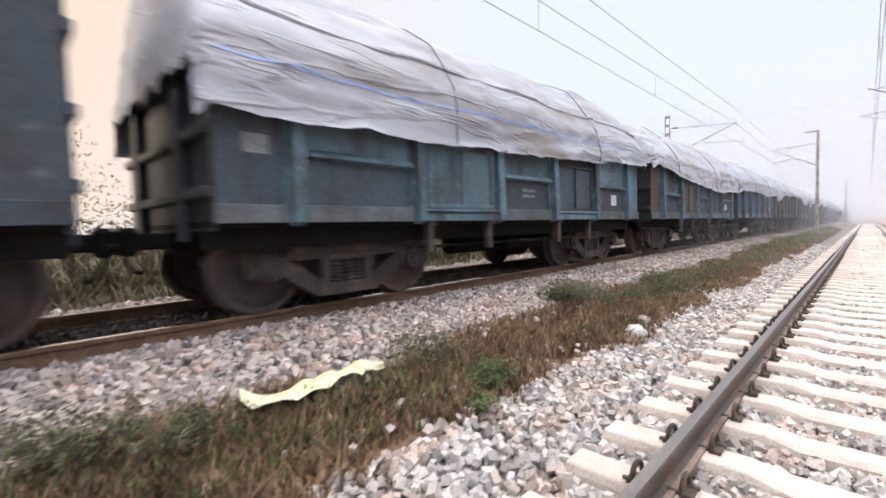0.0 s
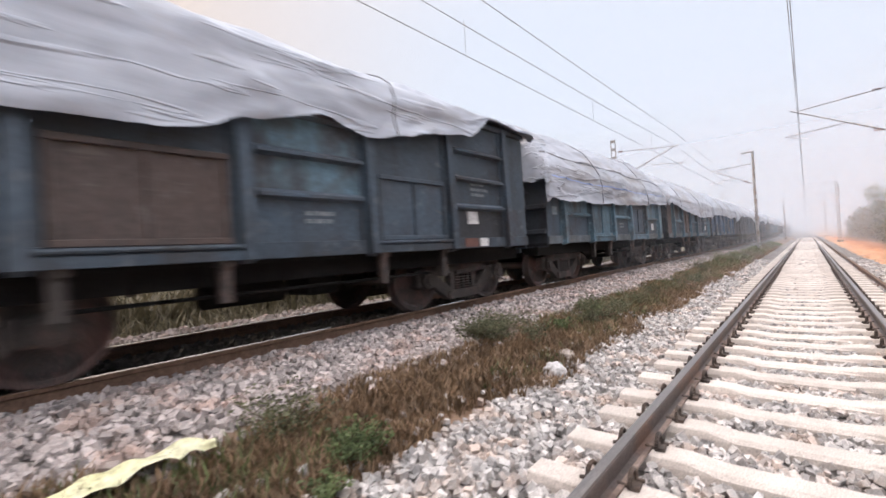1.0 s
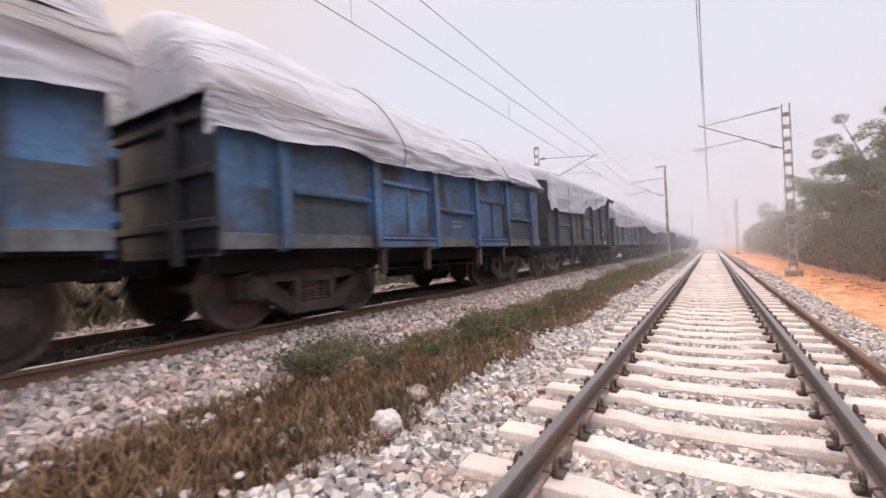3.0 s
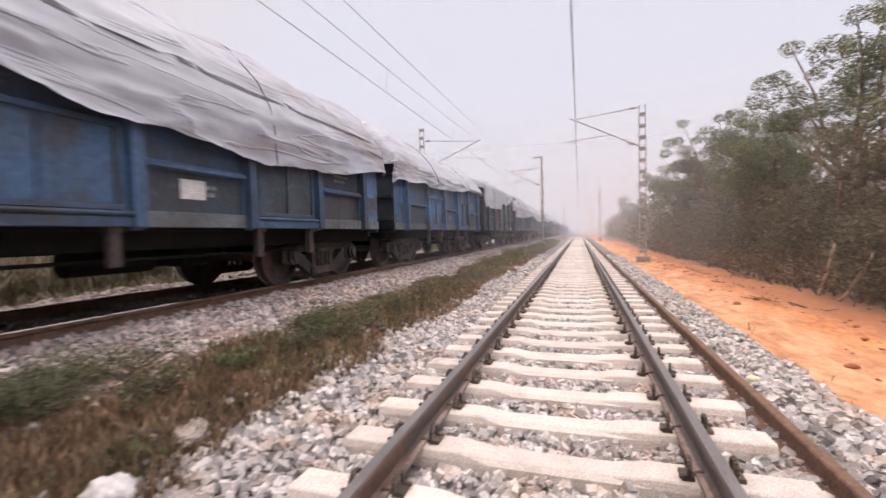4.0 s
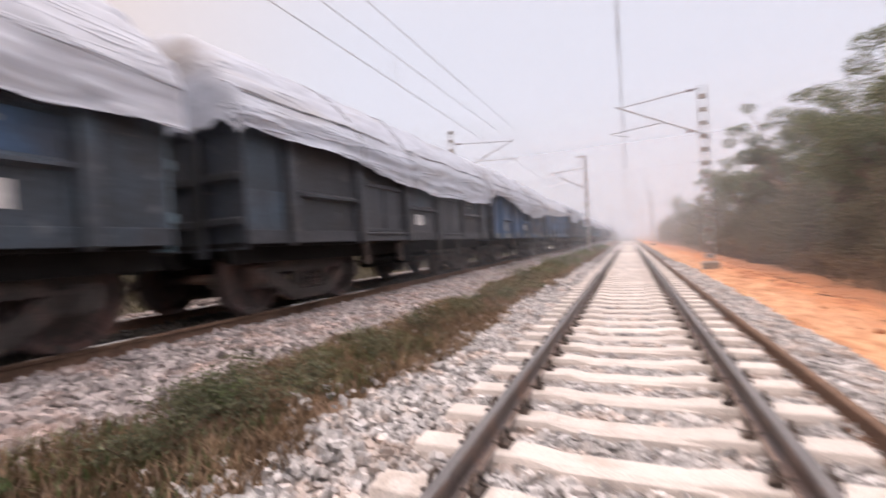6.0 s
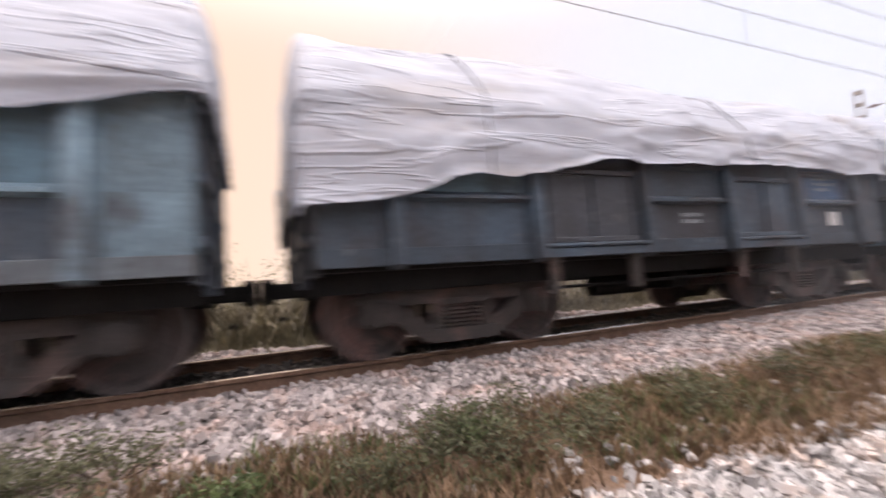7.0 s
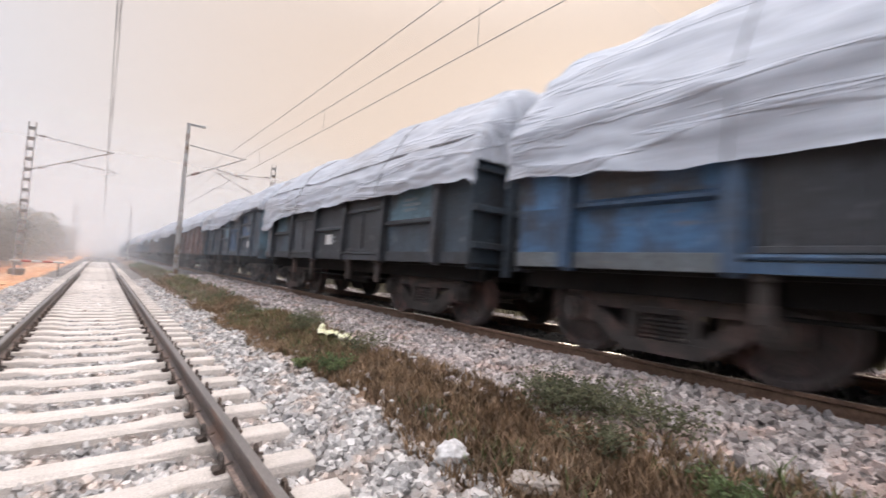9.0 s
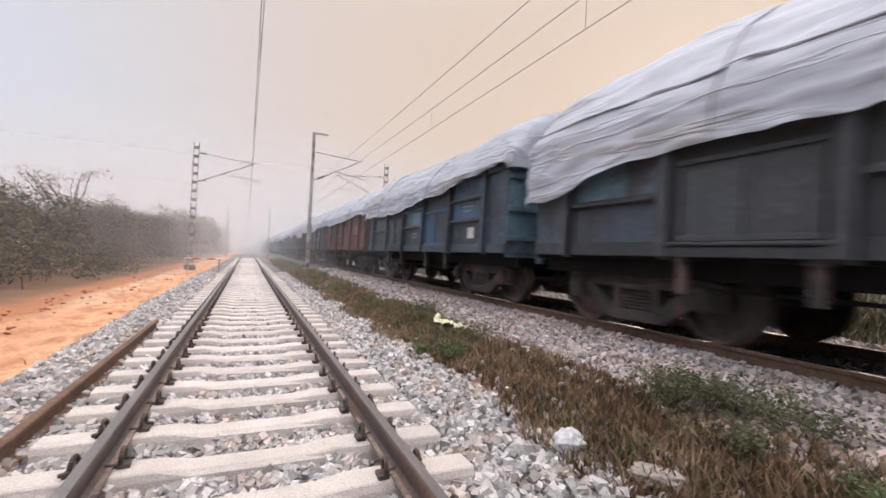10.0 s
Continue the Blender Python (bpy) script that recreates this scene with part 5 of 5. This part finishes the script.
for i in range(290):
    s = rl.uniform(0.010, 0.045) * (1.6 if i % 9 == 0 else 1.0)
    x, y = rl.triangular(2.6, 5.6, 4.3), rl.choice((rl.uniform(8, 34), rl.uniform(-18, 4)))
    crumpled("earth_clod", x, y, (s * 1.3, s, s * 0.6), EARTH_CLOD, "small clod of orange earth on the path", "clod", i, rl.uniform(0, 180), 0.0)["group"] = "clods on the earth path"
crumpled("litter", 1.75, 9.4, (0.06, 0.05, 0.03), PLASTIC_YELLOW, "small yellow scrap of plastic on the ballast", "litter", 4, 10, 0.03)


def stick(name, p, q, r, material, label):
    rnd = random.Random(int(p[1] * 10))
    bm = bmesh.new()
    limb(bm, Vector(p), Vector(q), r, r * 0.6, 0.03, rnd, 4)
    return tagged(new(name, mesh_from(name, bm, material, True)), label, "branch")


stick("dead_branch", (5.8, 17.6, -0.4), (5.8, 16.9, 0.95), 0.05, STICK, "pale dead branch leaning out of the thicket")
stick("dead_branch", (5.9, 16.9, -0.4), (5.9, 15.7, 0.8), 0.04, STICK, "brown dead branch leaning out of the thicket")
stick("dead_branch", (5.8, 14.9, 0.86), (5.75, 13.8, 0.9), 0.025, STICK, "pale dead branch caught in the thicket")
for i in range(34):
    y = rl.uniform(8, 24)
    x = rl.uniform(3.4, 5.6)
    stick("dead_branch", (x, y, ground_z(x, y) + 0.01), (x + rl.uniform(-0.3, 0.3), y + rl.uniform(-0.4, 0.4), ground_z(x, y) + 0.04), 0.012, BARK, "thin dry twig lying on orange earth")
boom = empty("striped_pole", pose(2.5, -22.3, 0.3))
for i in range(5):
    part("band", tube(bmesh.new(), (-1.0 + i * 0.42, 0, 0.3), (-0.58 + i * 0.42, 0, 0.3), 0.045, 10), RED_PAINT if i % 2 else WHITE_PAINT, boom)
for s in (-0.8, 0.9):
    part("stand", box(bmesh.new(), s - 0.04, s + 0.04, -0.04, 0.04, -0.5, 0.27), GALV, boom)
tagged(boom, "low red and white striped barrier pole beside the mast", "barrier")

# ---- trees and thickets ----
rt = random.Random(17)
kinds = [tree(31, 6.4, 2.4, 23000, LEAF, 0.045, "spreading dull green tree with a ragged crown"), tree(32, 8.2, 2.7, 25000, LEAF, 0.045, "tall dull green tree with thin upper twigs"),
         tree(33, 6.0, 2.3, 22000, LEAF_DARK, 0.045, "dark green tree with a dense low crown"), tree(34, 6.6, 2.4, 21000, LEAF, 0.045, "leafy tree with brown forked stems"), ]
first = [(7.9, 14.6), (7.6, 20.6), (8.0, 17.2), (7.8, 25.0)]
for ob, (x, y) in zip(kinds, first):
    ob.matrix_world = pose(x, y, ground_z(x, y), 0, 0, rt.uniform(0, 360))
spots = [(9.8, 12.0), (10.5, 15.5), (9.6, 19.2), (7.6, 27.5), (9.2, 31), (7.8, 35), (9.6, 39), (8.0, 43), (9.0, 48), (8.2, 56), (8.6, 66), (8.6, 80),
         # first two stand out of view, added to dim the train's near side
         (8.6, 8.0), (9.0, 0.0), (11.5, -17), (12.5, -30), (12, -45)]
for i, (x, y) in enumerate(spots):
    ob = copy_thing(kinds[i % 4], pose(x, y, ground_z(x, y), 0, 0, rt.uniform(0, 360)))
    k = (rt.uniform(0.85, 1.12) if y > 16 else rt.uniform(0.78, 0.88)) if y > -10 else 0.62
    ob.scale = (k, k, k)
sparse = tree(41, 6.6, 2.4, 900, LEAF_DRY, 0.07, "nearly bare tree with scattered dry leaves behind the hedge")
sparse.matrix_world = pose(10.5, -26.0, -0.3)
copy_thing(sparse, pose(10.5, -18.5, -0.5, 0, 0, 70)).scale = (0.8, 0.8, 0.8)
copy_thing(sparse, pose(-14.5, -75.0, 0, 0, 0, 120)).scale = (1.1, 1.1, 1.1)

thicket("undergrowth", 51, [(rt.uniform(6.3, 8.6), 9.5 + i * 0.42 + rt.uniform(-0.3, 0.3), rt.uniform(1.6, 3.6), 0.8) for i in range(90)], 100000, 0.056, LEAF_DARK, 7, "dense dark undergrowth with bare brown stems under the trees")
thicket("undergrowth", 52, [(rt.uniform(5.9, 6.8), 9.5 + i * 0.6 + rt.uniform(-0.3, 0.3), rt.uniform(0.5, 1.3), 0.45) for i in range(70)], 14000, 0.06, LEAF_DRY, 8, "dry brown brush along the edge of the thicket")
thicket("undergrowth", 58, [(rt.uniform(8.8, 11.5), 9.5 + i * 0.8, rt.uniform(3.0, 4.6), 1.2) for i in range(46)], 30000, 0.12, LEAF_DARK, 2, "dense shaded growth deep in the thicket")
thicket("undergrowth", 53, [(rt.uniform(6.6, 9.5), 46 + i * 1.3, rt.uniform(2.5, 5.0), 1.4) for i in range(55)], 18000, 0.17, LEAF_DARK, 3, "distant dark thicket fading into the haze")
# unseen stretch of hedge, added to keep side light off the train
thicket("hedge", 59, [(rt.uniform(7.4, 10.0), 9 - i * 1.1, rt.uniform(2.4, 3.4), 1.2) for i in range(14)], 6000, 0.16, LEAF_DARK, 1, "dense dusty green hedge below the earth path")
thicket("hedge", 54, [(rt.uniform(6.6, 10.2), -6 - i * 0.62, rt.uniform(2.6, 3.5) + i * 0.02, 1.15) for i in range(84)], 110000, 0.075, LEAF_HEDGE, 1, "dense dusty green hedge below the earth path")
thicket("hedge", 55, [(rt.uniform(6.8, 10.5), -58 - i * 1.6, rt.uniform(5.0, 7.5), 1.9) for i in range(60)], 22000, 0.24, LEAF_DARK, 1, "distant dusty hedge fading into the haze")
thicket("field_brush", 56, [(rt.uniform(-17.5, -15.4), -34 + i * 0.62, rt.uniform(0.8, 1.5), 0.8) for i in range(130)], 36000, 0.085, LEAF_FIELD, 1, "pale dry brush beyond the goods train")
thicket("field_brush", 57, [(rt.uniform(-23, -17.5), -50 + i * 1.5, rt.uniform(2.4, 5.0), 1.6) for i in range(80)], 48000, 0.075, LEAF_AIRY, 3, "pale sunlit bushes beyond the goods train")
blades("tall_grass", ((-15.4, -11.6, -34, 50, 100, 6.0, -3.0), (-11.9, -9.3, -34, 50, 110, 3.0, -3.0),), 23, GRASS_FIELD, "tall dull olive grass standing beyond the goods train", 0.15)


def motions():
    for w, k in wagons + covers:
        walk(w, [(t, train_pose(k, t, ahead)) for t, ahead in PACE])
    steps = [i / 15 for i in range(151)]
    for w, k in wagons:
        for bogie in w.children:
            if not bogie.name.startswith("bogie"):
                continue
            for ws in bogie.children:
                if ws.name.startswith("wheelset"):
                    y = ws.matrix_basis.translation.y
                    turn = -math.degrees(SPEED / 0.5)
                    walk(ws, [(t, pose(0, y, 0.5, turn * t)) for t in steps])


motions()
